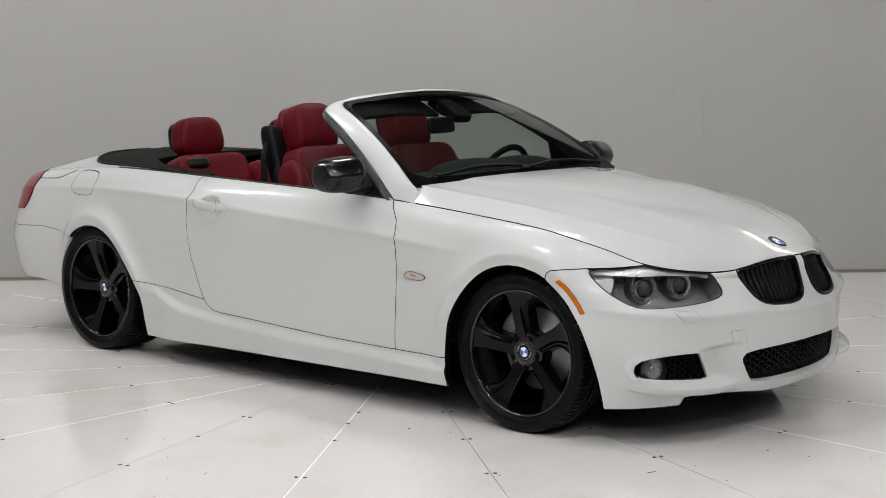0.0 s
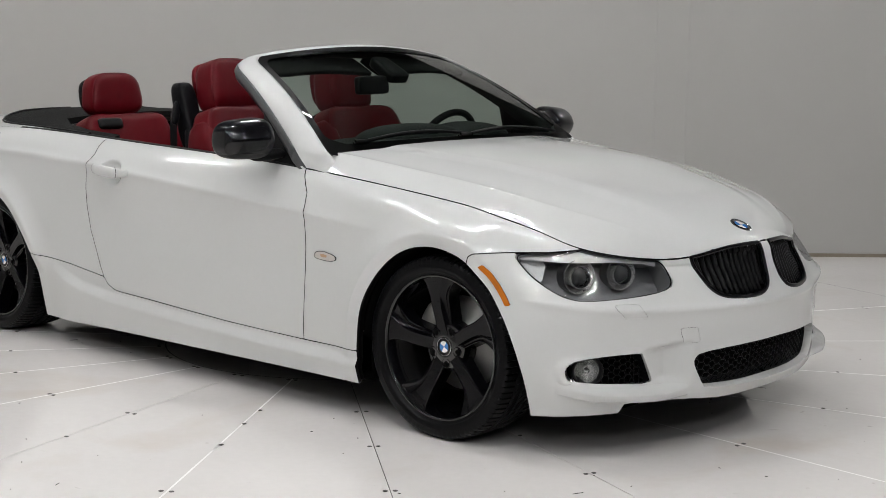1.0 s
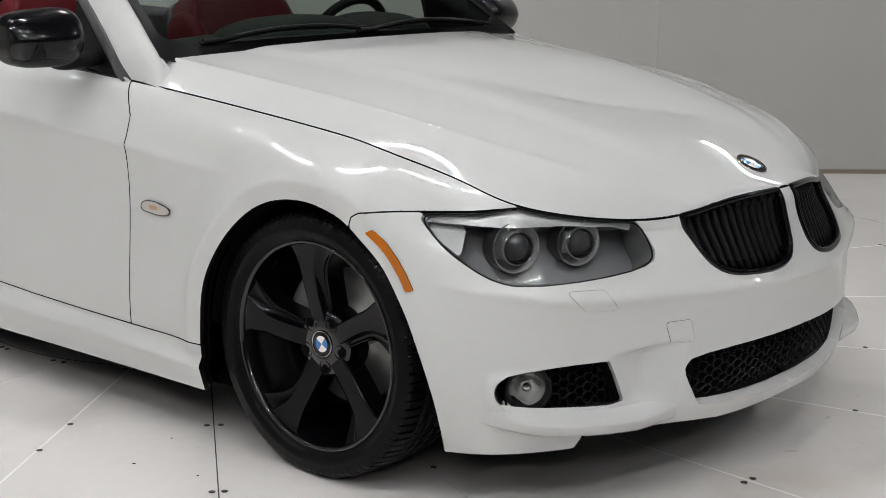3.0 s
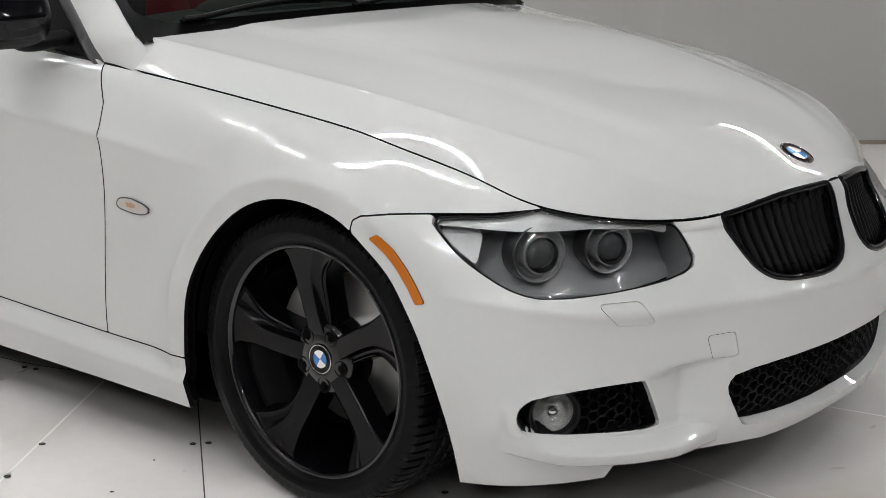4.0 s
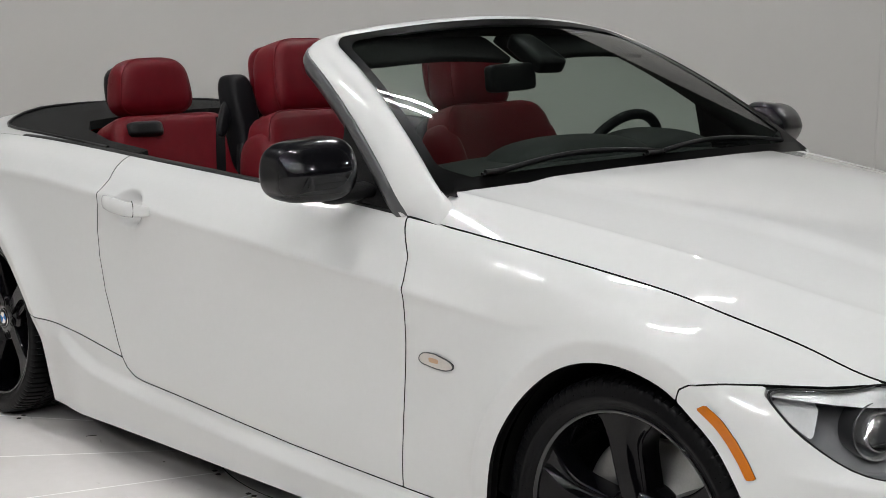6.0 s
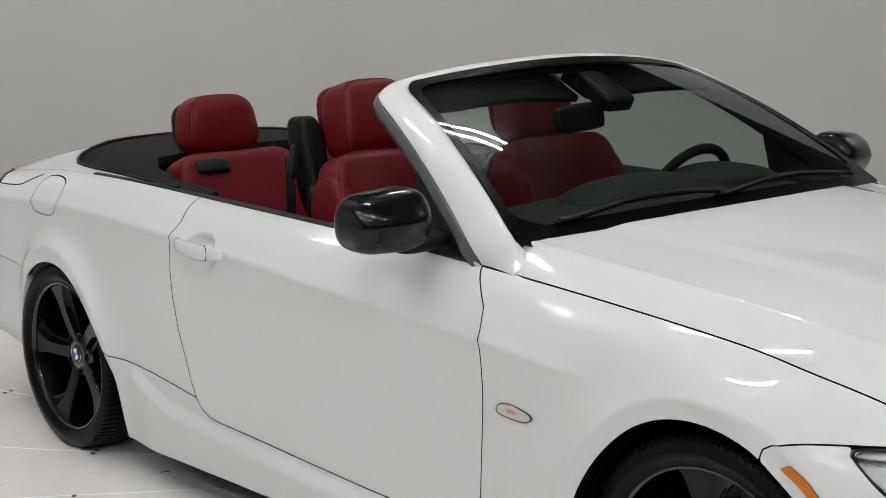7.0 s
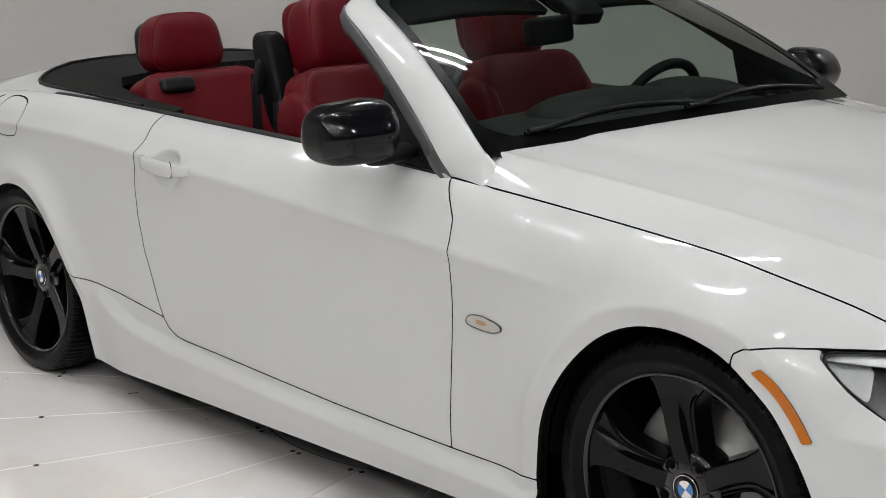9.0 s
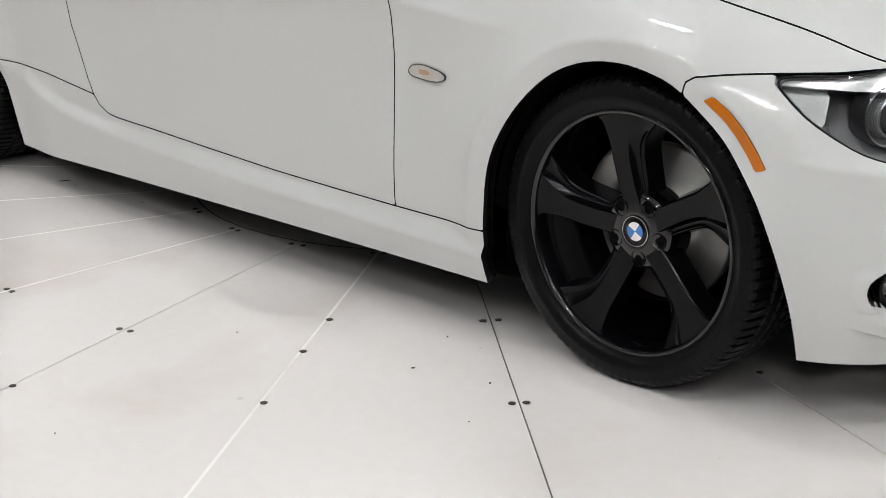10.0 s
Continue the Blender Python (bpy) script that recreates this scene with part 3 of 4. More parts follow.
for v in np.linspace(0, 1, 13):
    lo, hi = screen_point(1, .14), np.array((-.629, .789, .8815))
    corner_ = screen_point(1, -.005) + np.array((.006, -.003, .000)) * min(1, v / .5) ** 3
    right = lo + (corner_ - lo) * min(1, v / .5) if v <= .5 else corner_ + (hi - corner_) * (v - .5) * 2
    top_o = screen_point(1, .14) + pillar_off(.14, 1)
    o_foot = screen_point(1, 0) + pillar_off(0, 1)
    left = top_o + (o_foot - top_o) * v + (outer_foot - o_foot) * v * v
    row = across(left, right, up, 1 - .75 * v * v)
    row[-1] = right + np.array((.035 * v, -.012, -.022))
    foot_rows.append(row)
    d = np.array((-.007, .001, -.008))
    seal_foot.append([left + (.004, 0, .001), left + d * .9 + up * .005, left + d * 2.6, left + d * 2.2 - up * .03 * (1 - v)])
flip = lambda rows: [[np.array(p) * (1, -1, 1) for p in row] for row in rows]
rings = foot_rows[:0:-1] + rings + flip(foot_rows[1:])
frame_part = link("windscreen_frame", *loft(rings), PAINT, car)
link("pillar_lining", *loft(lining), DASHMAT, frame_part, "dark lining of the windscreen pillars")
link("seal", *loft(seal, True, True), SEALGREY, frame_part, "grey rubber seal along the windscreen pillar")
mirrored(link("seal_foot", *loft(flip(seal_foot)), SEALGREY, frame_part))
# black printed border of the glass
rim_path = [(1.0, r) for r in np.linspace(-.008, .12, 8)]
rim_path = rim_path + path + [(-q, r) for q, r in rim_path[::-1]]
band = []
for s, r in rim_path:
    k = .030 + .10 * smooth(.16, .02, r) ** 2
    c = screen_point(s * (1 - k * 1.3), r - .055 * smooth(.75, 1, r) if r > .5 else r)
    lift = np.array((.002, 0, .004))
    band.append([screen_point(s, r) + lift, c + lift])
link("glass_border", *loft(band), BORDER, glass, "black border of the windscreen")
foot_band = []
for q in np.linspace(-.985, .985, 41):
    k = 1 - q ** 8
    foot_band.append([screen_point(q, -.045 * k - .004) + (.06 * (1 - q ** 6), 0, -.012 * k), screen_point(q, -.02 * k) + (.02 * k, 0, 0), screen_point(q, .045) + (.002, 0, .004)])
link("cowl_strip", *loft(foot_band), BORDER, car, "black cowl strip at the foot of the windscreen")

def roundel(center, normal, radius, parent, thick=.006, spin=0):
    base = disc_frame(center, normal) @ Matrix.Rotation(spin, 4, "Z")
    em = part("emblem", lathe([(radius * .95, 0), (radius, thick * .6), (radius * .985, thick), (radius * .95, thick), (radius * .94, thick * .8)], 40, base), CHROME, parent, "round enamel emblem with chrome rim")
    part("emblem_ring", lathe([(radius * .94, thick * .8), (radius * .64, thick * .85), (radius * .64, thick * .95), (radius * .61, thick * .95)], 40, base), GLOSS, em)
    for k in range(4):
        bm = bmesh.new()
        c = bm.verts.new((0, 0, thick * .9))
        arc = [bm.verts.new((radius * .62 * math.cos(a), radius * .62 * math.sin(a), thick * .88)) for a in np.linspace(k * math.pi / 2, (k + 1) * math.pi / 2, 9)]
        for p, q in zip(arc[:-1], arc[1:]):
            bm.faces.new((c, p, q))
        bmesh.ops.transform(bm, matrix=base, verts=bm.verts[:])
        part("quadrant", bm, BLUE if k % 2 else WHITE, em)
    return em


# ---- wheels ----
def tread_depth(a, d):
    """Depth of the tread grooves at the angle a and the offset d across the tyre."""
    g = 0.0
    for c in (-.052, -.018, .018, .052):
        if abs(d - c) < .004:
            g = .008
    lane = abs(d)
    if lane > .056:
        u = (a * 90 / (2 * math.pi) + .25 * math.copysign(1, d)) % 1
        g = max(g, .005 if u < .14 else 0)
    else:
        u = (a * 72 / (2 * math.pi) + d * 24) % 1
        g = max(g, .006 if u < .15 else 0)
    return g


def tyre_mesh():
    side_out = [(.252, .085), (.2535, .098), (.258, .1035), (.264, .1045), (.266, .1075), (.285, .1180), (.2865, .1170), (.304, .1160), (.315, .1110)]
    ds = np.concatenate([[.105], np.arange(.100, -.1001, -.004), [-.105]])
    crown = [(.326 - .0065 * (abs(d) / .105) ** 4, d) for d in ds]
    prof = side_out + crown + [(.315, -.111), (.285, -.116), (.252, -.09)]
    n = 720
    V = []
    for k in range(n):
        a = 2 * math.pi * k / n
        for r, d in prof:
            g = tread_depth(a, d) if r > .3185 else (.0015 if r > .303 and (a * 90 / (2 * math.pi) + .25) % 1 < .14 and d > 0 else 0)
            V.append(((r - g) * math.cos(a), (r - g) * math.sin(a), d))
    m = len(prof)
    F = [(k * m + i, k * m + i + 1, ((k + 1) % n) * m + i + 1, ((k + 1) % n) * m + i) for k in range(n) for i in range(m - 1)]
    me = bpy.data.meshes.new("wheel")
    me.from_pydata(V, [], F)
    soft = np.array([not 8 <= i < 8 + len(crown) for i in range(m - 1)] * n)
    me.polygons.foreach_set("use_smooth", soft)
    me.materials.append(RUBBER)
    return me


def spoke_mesh():
    """One spoke: a flat face, a hollow flank that ends in a tip at the rim, and rounded side walls."""
    rows = []
    for f in np.r_[np.linspace(0, .8, 18), np.linspace(.83, 1, 10)]:
        r = .045 + .205 * f
        flare = float(smooth(.55, 1.0, f)) ** 1.6
        edge = -.014 - .004 * f - .020 * flare
        right = .027 - .004 * math.sin(math.pi * min(1, f * 1.2)) + .016 * flare + .020 * float(smooth(.84, 1, f)) ** 2.4
        wide = .014 + .012 * f + .034 * float(smooth(.45, 1, f)) ** 2
        dep = .004 + .020 * math.sin(math.pi * min(1, f * .98 + .02)) ** .8 * (1 - .3 * f)
        bend = .012 * math.sin(math.pi * f * .9) - .002
        h = .067 + .005 * f + .024 * f ** 2.6 + .008 * math.sin(math.pi * f)
        far = edge - wide
        out_h = h - dep * (.75 - .55 * float(smooth(.6, 1, f)))
        side = lambda e, top, sg: [(e, top), (e + sg * .0026, top - .001), (e + sg * .0048, top - .0038), (e + sg * .006, top - .011), (e + sg * .0075, top - .030), (e + sg * .011, top - .052)]
        lw, rw = side(far, out_h, -1)[::-1], side(right, h - .001, 1)
        hollow = [(far, out_h), (far + wide * .18, out_h - dep * .22), (far + wide * .45, h - dep * .98), (far + wide * .72, h - dep * .72), (edge - .0025, h - dep * .16 - .0008), (edge, h)]
        strips = [lw[:4], lw[3:], hollow, [(edge, h), ((edge + right) / 2, h - .0004), rw[0]], rw[:4], rw[3:]]
        rows.append([[(r, t + bend, d) for t, d in strip] for strip in strips])
    V, F = [], []
    for i in range(6):
        m, b = len(rows[0][i]), len(V)
        for row in rows:
            V += row[i]
        F += [(b + m * k + j, b + m * (k + 1) + j, b + m * (k + 1) + j + 1, b + m * k + j + 1) for k in range(len(rows) - 1) for j in range(m - 1)]
    me = bpy.data.meshes.new("spoke")
    me.from_pydata(V, [], F)
    me.polygons.foreach_set("use_smooth", [True] * len(F))
    me.materials.append(RIMBLACK)
    return me


TYRE, SPOKE = tyre_mesh(), spoke_mesh()


def child(name, mesh, parent, place, label=""):
    o = new(name, mesh)
    o.parent = parent
    o.matrix_local = place
    return tagged(o, label=label) if label else o


def wheel(x, y, turned):
    out = 1 if y > 0 else -1
    w = new("wheel", TYRE)
    w.parent = car
    w.matrix_local = Matrix.Translation((x, y, .3225)) @ Matrix.Rotation(math.radians(-out * 90), 4, "X") @ Matrix.Rotation(math.radians(turned), 4, "Z") @ Matrix.Diagonal((1, 1, 1.2 if x < -1 else 1, 1))
    tagged(w, "low-profile black tyre on a gloss black five-spoke alloy wheel")
    flat = Matrix()
    part("rim", lathe([(.252, .094), (.258, .1005), (.2565, .1045), (.251, .1045), (.247, .099), (.2455, .090), (.242, .078), (.237, .062), (.233, -.09), (.25, -.10)], 120, flat), RIMGLOSS, w, "gloss black rim")
    for k in range(5):
        child("spoke", SPOKE, w, Matrix.Rotation(2 * math.pi * k / 5, 4, "Z"))
    hub = part("hub", lathe([(.030, .066), (.034, .070), (.040, .0705), (.046, .069), (.070, .0665), (.080, .062), (.086, .045), (.088, .0)], 60, flat), RIMGLOSS, w)
    for k in range(5):
        a = 2 * math.pi * (k + .5) / 5
        m = Matrix.Translation((.058 * math.cos(a), .058 * math.sin(a), 0))
        part("bolt_hole", lathe([(.0185, .0672), (.0175, .0700), (.0160, .0696), (.0152, .0672)], 20, m), RIMBLACK, hub)
        # bolt head on a near-black disc that stands for the hole's shaded depth
        part("wheel_bolt", lathe([(.0152, .0676), (.0085, .0678), (.008, .0690), (0, .0690)], 12, m), VOID, hub)
    roundel((0, 0, .066), (0, 0, 1), .0325, hub, .007, .6)
    part("brake_disc", lathe([(.05, -.005), (.098, -.005), (.10, -.02), (.165, -.02), (.168, -.024), (.168, -.04), (.05, -.04)], 72, flat), STEEL, w, "grey steel brake disc")
    part("barrel", lathe([(.236, .055), (.231, -.085), (.19, -.095), (0, -.10)], 72, flat), RIMGLOSS, w, "dark wheel barrel")
    cal = 152 - turned if x > -1 else 30 - turned
    a = math.radians(cal if out < 0 else 180 - cal)
    m = Matrix.Rotation(a, 4, "Z") @ Matrix.Translation((.150, 0, -.022))
    part("brake_caliper", puff((.075, .19, .062), 4, 7, lambda px, py, pz: (px - 2.2 * py * py, py, pz), m), STEEL, w, "grey brake caliper")
    return w


for x, turn in ((0, 25), (-2.76, 32)):
    for y in (-.752, .752):
        wheel(x, y, turn)
for arch in (ARCH_F, ARCH_R):
    pts = [q for q in arch if q[1] > .12]
    k = np.argmax(np.hypot(*(np.roll(pts, -1, 0) - np.array(pts)).T))
    pts = np.roll(pts, -k - 1, 0)
    rings = [[(x - (.012 if x < -2.9 else 0), -w, max(z, .15 if x > -2.9 else .44)) for w in ((.862 if x > -2.8 else .84) if z > .3 else .815, .74, .60, .5)] for x, z in pts]
    mirrored(link("wheel_liner", *loft(rings), VOID, car, "black wheel arch liner"))
link("underbody", [(.6, -.62, .17), (.6, .62, .17), (-.36, -.84, .15), (-.36, .84, .15), (-2.4, -.84, .13), (-2.4, .84, .13), (-3.6, -.6, .25), (-3.6, .6, .25)], [(0, 1, 3, 2), (2, 3, 5, 4), (4, 5, 7, 6)], VOID, car, "black underbody")

def on_body(view, pts, lift=0.0, ahead=.15):
    """Points of the flank (right-hand side) that lie at the given outline coordinates."""
    ok = SURF[..., 0] > ahead if ahead is not None else np.ones(SURF.shape[:2], bool)
    P, N = SURF[ok], NORM[ok]
    Q = SIDE[view](P)
    out = []
    for p in pts:
        k = np.argsort(((Q - p) ** 2).sum(1))[:4]
        w = 1 / (np.sqrt(((Q[k] - p) ** 2).sum(1)) + 1e-4)
        q = (P[k] * w[:, None]).sum(0) / w.sum() + N[k[0]] * lift
        out.append((q[0], -q[1], q[2]))
    return np.array(out)


def along(poly, n):
    """n points evenly along a closed outline."""
    p = np.concatenate([poly, poly[:1]])
    d = np.r_[0, np.cumsum(np.linalg.norm(np.diff(p, axis=0), axis=1))]
    q = np.linspace(0, d[-1], n, endpoint=False)
    return np.stack([np.interp(q, d, p[:, k]) for k in range(p.shape[1])], 1)


def even(p, times=3):
    for _ in range(times):
        p = (np.roll(p, 1, 0) + 2 * p + np.roll(p, -1, 0)) / 4
    return p


# ---- headlamps ----
DEEP = lambda d: (PLAIN - NORM * d, NORM)
lamp_test = [inside("d", HEADLIGHT, .2)]
headlamp = panel("headlamp", lamp_test, LAMPGREY, car, "clear-lens twin headlamp with grey inner housing", gap=-.03, flange=0, sheet=DEEP(.088))
panel("brow_reflector", [*lamp_test, inside("d", [(-.43, .657), (-.25, .652), (-.1, .652), (.02, .642), (.07, .628), (.07, .76), (-.43, .76)], .2)], LAMPWHITE, headlamp, "silver brow strip", gap=.007, flange=0, sheet=DEEP(.016))
panel("turn_reflector", [*lamp_test, inside("d", [(-.44, .672), (-.325, .672), (-.312, .645), (-.325, .60), (-.345, .575), (-.44, .57)], .2)], LAMPWHITE, headlamp, "silver turn signal reflector", gap=.003, flange=0, sheet=DEEP(.034))
for c, r in (((.482, -.697, .612), .056), ((.565, -.576, .618), .052)):
    base = disc_frame(c, (.90, -.43, .02))
    part("shroud", lathe([(r * 1.06, -.055), (r * 1.06, -.010), (r * 1.045, -.006), (r * 1.02, -.006)], 48, base), LAMPDARK, headlamp, "dark projector shroud")
    part("projector", lathe([(r * 1.03, -.005), (r * .97, -.008), (r * .88, -.026), (r * .74, -.044), (r * .60, -.052)], 48, base), BRIGHTBOWL, headlamp, "bright projector bowl")
    part("projector_ring", lathe([(r * .66, -.05), (r * .70, .002), (r * .66, .007), (r * .62, .004), (r * .60, -.02)], 48, base), CHROME, headlamp, "thin chrome projector ring")
    part("projector_lens", lathe([(r * .63, -.012), (r * .54, .002), (r * .30, .012), (0, .016)], 40, base), PROJGLASS, headlamp, "dark glass projector lens")
cover = panel("lens_cover", lamp_test, LENS, headlamp, "clear plastic headlamp lens", gap=.002, flange=0, lift=-.002)
cover.visible_shadow = False
rim_path = even(on_body("d", along(HEADLIGHT, 150), -.004), 4)
mid = HEADLIGHT.mean(0)
small = along(mid + (HEADLIGHT - mid) * .982, 150)
link("collar", *loft([even(on_body("d", small, -.003), 4), even(on_body("d", small, -.09), 4)], True), LAMPGREY, headlamp)
link("signal_rim", *tube(even(on_body("s", along(SIDELAMP, 48), .004, None), 2), .0014, 6, True), SEALGREY, fender, "grey rim of the side signal")
link("lamp_gasket", *tube(rim_path, .0025, 6, True), TRIM, headlamp, "black gasket round the headlamp")
mirrored(headlamp)

# ---- kidney grilles ----
front_only = [inside("f", KIDNEY, .2)]
grille = panel("kidney_grille", front_only, VOID, car, "gloss black double kidney grille with upright slats", gap=0, flange=-.05, sheet=DEEP(.065))
ring = even(on_body("f", along(KIDNEY, 120), -.001), 5)
link("surround", *tube(ring, .0075, 8, True), GLOSS, grille, "gloss black grille surround")
for w in np.arange(.062, .335, .0235):
    zs = [z for z in np.arange(.53, .70, .004) if distance(np.array([[w, z]]), KIDNEY)[0] > .006]
    col = on_body("f", [(w, z) for z in np.linspace(zs[0], zs[-1], 9)], -.016)
    sect = []
    for p in col:
        sect.append([p + (.004, -.002, 0), p + (.004, .002, 0), p + (-.035, .004, 0), p + (-.035, -.004, 0)])
    link("slat", *loft(sect, True, True), MESHBLACK, grille)
loop_ = along(shrunk(KIDNEY, .985), 120)
link("inner_edge", *loft([even(on_body("f", loop_, -.002), 3), even(on_body("f", loop_, -.07), 3)], True), GLOSS, grille, "black inner edge of the grille")
mirrored(grille)

# ---- lower grille, fog lamps ----
def honeycomb(view, poly, size, depth, name, parent, ahead=.2, lo=None):
    lo_, hi_ = poly.min(0), poly.max(0)
    V, F = [], []
    h = size * math.sqrt(3)
    for i in range(int((hi_[0] - lo_[0]) / (1.5 * size)) + 2):
        for j in range(int((hi_[1] - lo_[1]) / h) + 2):
            c = np.array((lo_[0] + 1.5 * size * i, lo_[1] + h * (j + .5 * (i % 2))))
            if lo is not None and c[0] < lo:
                continue
            pts = [c + size * np.array((math.cos(k), math.sin(k) * .82)) for k in np.arange(0, 7) * math.pi / 3]
            for p, q in zip(pts[:3], pts[1:4]):
                if distance((p + q)[None] / 2, poly)[0] < -.004:
                    continue
                a, b = on_body(view, [p, q], -depth, ahead)
                v, f = tube([a, b], .0028, 4)
                F += [tuple(k + len(V) for k in face) for face in f]
                V += v.tolist()
    return link(name, V, F, MESHBLACK, parent, "black honeycomb mesh", flat=True)


lower = panel("lower_grille", [inside("f", GRILLE, .3)], VOID, car, "black honeycomb lower air intake", gap=-.004, flange=-.03, both=True, sheet=DEEP(.07))
mesh_half = honeycomb("f", GRILLE, .0155, .04, "mesh_insert", lower, .3, lo=-.002)
mirrored(mesh_half)
fog = panel("fog_lamp", [inside("d", FOG, .2)], VOID, car, "round fog lamp in a black honeycomb insert", gap=-.02, flange=0, sheet=DEEP(.075))
FOG_MESH = np.array([(-.14, .385), (.05, .385), (.085, .250), (-.13, .250)])
honeycomb("d", FOG_MESH, .0135, .036, "mesh_insert", fog)
base = disc_frame(on_body("d", [(-.186, .313)], -.032)[0], (.74, -.67, .0))
part("bezel", lathe([(.054, -.03), (.053, .006), (.050, .010), (.045, .005), (.041, -.004), (.040, -.02)], 40, base), TRIM, fog, "black fog lamp bezel")
part("reflector", lathe([(.041, -.008), (.034, -.024), (.012, -.034), (0, -.034)], 32, base), DIMCHROME, fog, "bright fog lamp reflector")
part("bulb_shield", lathe([(.011, -.03), (.012, -.014), (.008, -.008), (0, -.006)], 24, base), CHROME, fog)
fl = part("glass_cover", lathe([(.041, -.002), (.032, .005), (.018, .009), (0, .011)], 32, base), LENS, fog)
fl.visible_shadow = False

def opening_collar(view, poly, name, parent, ahead):
    pts = along(shrunk(poly, .992), 140)
    if view == "f":
        pts = pts[pts[:, 0] > .0005]
        k = np.argmax(np.hypot(*(np.roll(pts, -1, 0) - pts).T))
        pts = np.roll(pts, -k - 1, 0)
    return link(name, *loft([even(on_body(view, pts, -.007, ahead), 1) if view == "d" else on_body(view, pts, -.028, ahead), on_body(view, pts, -.048 if view == "d" else -.075, ahead)], view == "d"), TRIM, parent, "black inner edge of the opening")


mirrored(opening_collar("f", GRILLE, "opening_edge", lower, .3))
opening_collar("d", FOG, "opening_edge", fog, .2)
mirrored(fog)

# ---- blade under the fog lamp ----
ss = np.linspace(-.31, .172, 40)
ms = np.interp(ss, [-.31, -.2, -.05, .05, .17], [.262, .246, .238, .236, .238])
reach = .035 * smooth(-.31, -.14, ss) * np.clip((.174 - ss) / .11, 0, 1)
lines_ = [on_body("d", np.stack([ss, ms + dz], 1), lift) for dz, lift in ((.032, -.004), (.026, -.002), (.007, 0), (.002, 0), (-.002, 0), (-.020, 0), (-.025, -.001), (-.030, -.005))]
for _ in range(6):
    for q in lines_:
        q[1:-1] = (q[:-2] + 2 * q[1:-1] + q[2:]) / 4
push = np.stack([reach * .74, -reach * .67, reach * 0], 1)
for q, k in zip(lines_, (0, .08, .86, 1, 1, .88, .80, 0)):
    q += push * k
V, F = loft(lines_)
mirrored(link("bumper_blade", V, F, PAINT, bumper))

# ---- emblem on the bonnet ----
ex = .672
slope = (float(hood_height(np.array(ex + .02), np.array(0.))) - float(hood_height(np.array(ex - .02), np.array(0.)))) / .04
roundel((ex, 0, float(hood_height(np.array(ex), np.array(0.)))), (-slope, 0, 1), .041, car, spin=.0)

# ---- door handles ----
hx = np.linspace(-1.955, -1.722, 17)
hp = on_body("s", [(x, .813 - .05 * (x + 1.84)) for x in hx], 0, None)
rings = []
for k, (x, p) in enumerate(zip(hx, hp)):
    f = k / 16
    out = .038 * min(1, 6 * f * (1 - f)) ** .6 + .002
    th, hh = .008 + .003 * math.sin(math.pi * f), .013 + .011 * math.sin(math.pi * f) ** .6
    y0 = -.889 - out + .004
    rings.append([(x, y0 + th * math.cos(a), p[2] + hh * math.sin(a)) for a in np.linspace(0, 2 * math.pi, 12, endpoint=False)])
handle = link("door_handle", *loft(rings, True, True), PAINT, door, "white pull handle")
far_handle = handle.copy()
scene.collection.objects.link(far_handle)
far_handle.parent = far_door
seam_x = -1.762
V, F = tube([(seam_x + .010 * math.cos(a), -.925, .812 + .024 * math.sin(a)) for a in np.linspace(-1.4, 1.4, 9)], .0012, 5)
link("handle_joint", V, F, SHUT, handle)

# ---- door mirrors ----
def mirror_shape(x, y, z):
    f = (y + .12) / .24                     # 0 at the outer end, 1 at the car
    x = x * (1 - .25 * abs(z) / .08) - .014 * (1 - f) ** 2
    z = z * (.88 + .16 * f - .22 * max(0, .25 - f)) + .010 * f
    x = x + (.03 * (1 - (z / .09) ** 2) if x > 0 else 0)
    return x, y, z


mirror = part("door_mirror", puff((.135, .210, .158), 3.6, 15, mirror_shape, pose(-.915, -.955, .996, 0, 0, -6)), [GLOSS, TRIM], car, "gloss black door mirror")
mirror.data.polygons.foreach_set("material_index", [1 if p.center.z < .948 else 0 for p in mirror.data.polygons])
part("mirror_arm", puff((.075, .19, .034), 2.6, 7, None, pose(-.905, -.825, .936, 6, 8, 0)), TRIM, mirror)
tri = [(-.755, -.788, .897), (-1.02, -.778, .915), (-1.035, -.735, 1.10), (-1.00, -.728, 1.085)]
tri_in = [(x, y + .03, z) for x, y, z in tri]
link("mirror_sail", [*tri, *tri_in], [(0, 1, 2, 3), (7, 6, 5, 4), (0, 3, 7, 4), (1, 5, 6, 2), (0, 4, 5, 1), (3, 2, 6, 7)], TRIM, mirror, flat=True)
mirrored(mirror)

# ---- wipers ----
for ys, ye in ((.62, -.02), (.05, -.60)):
    pts = []
    for k in np.linspace(0, 1, 12):
        y = ys + (ye - ys) * k
        s0 = y / .74
        p = screen_point(s0, .015 + .05 * math.sin(math.pi * min(1, k * 1.1)) * .8 + .02)
        pts.append(p + (.012, 0, .018))
    wiper = link("wiper", *tube(pts, .007, 6), TRIM, car, "black wiper arm")
    link("blade", *tube([p + np.array((-.012, 0, -.006)) for p in pts[3:]], .0045, 6), RUBBER, wiper)

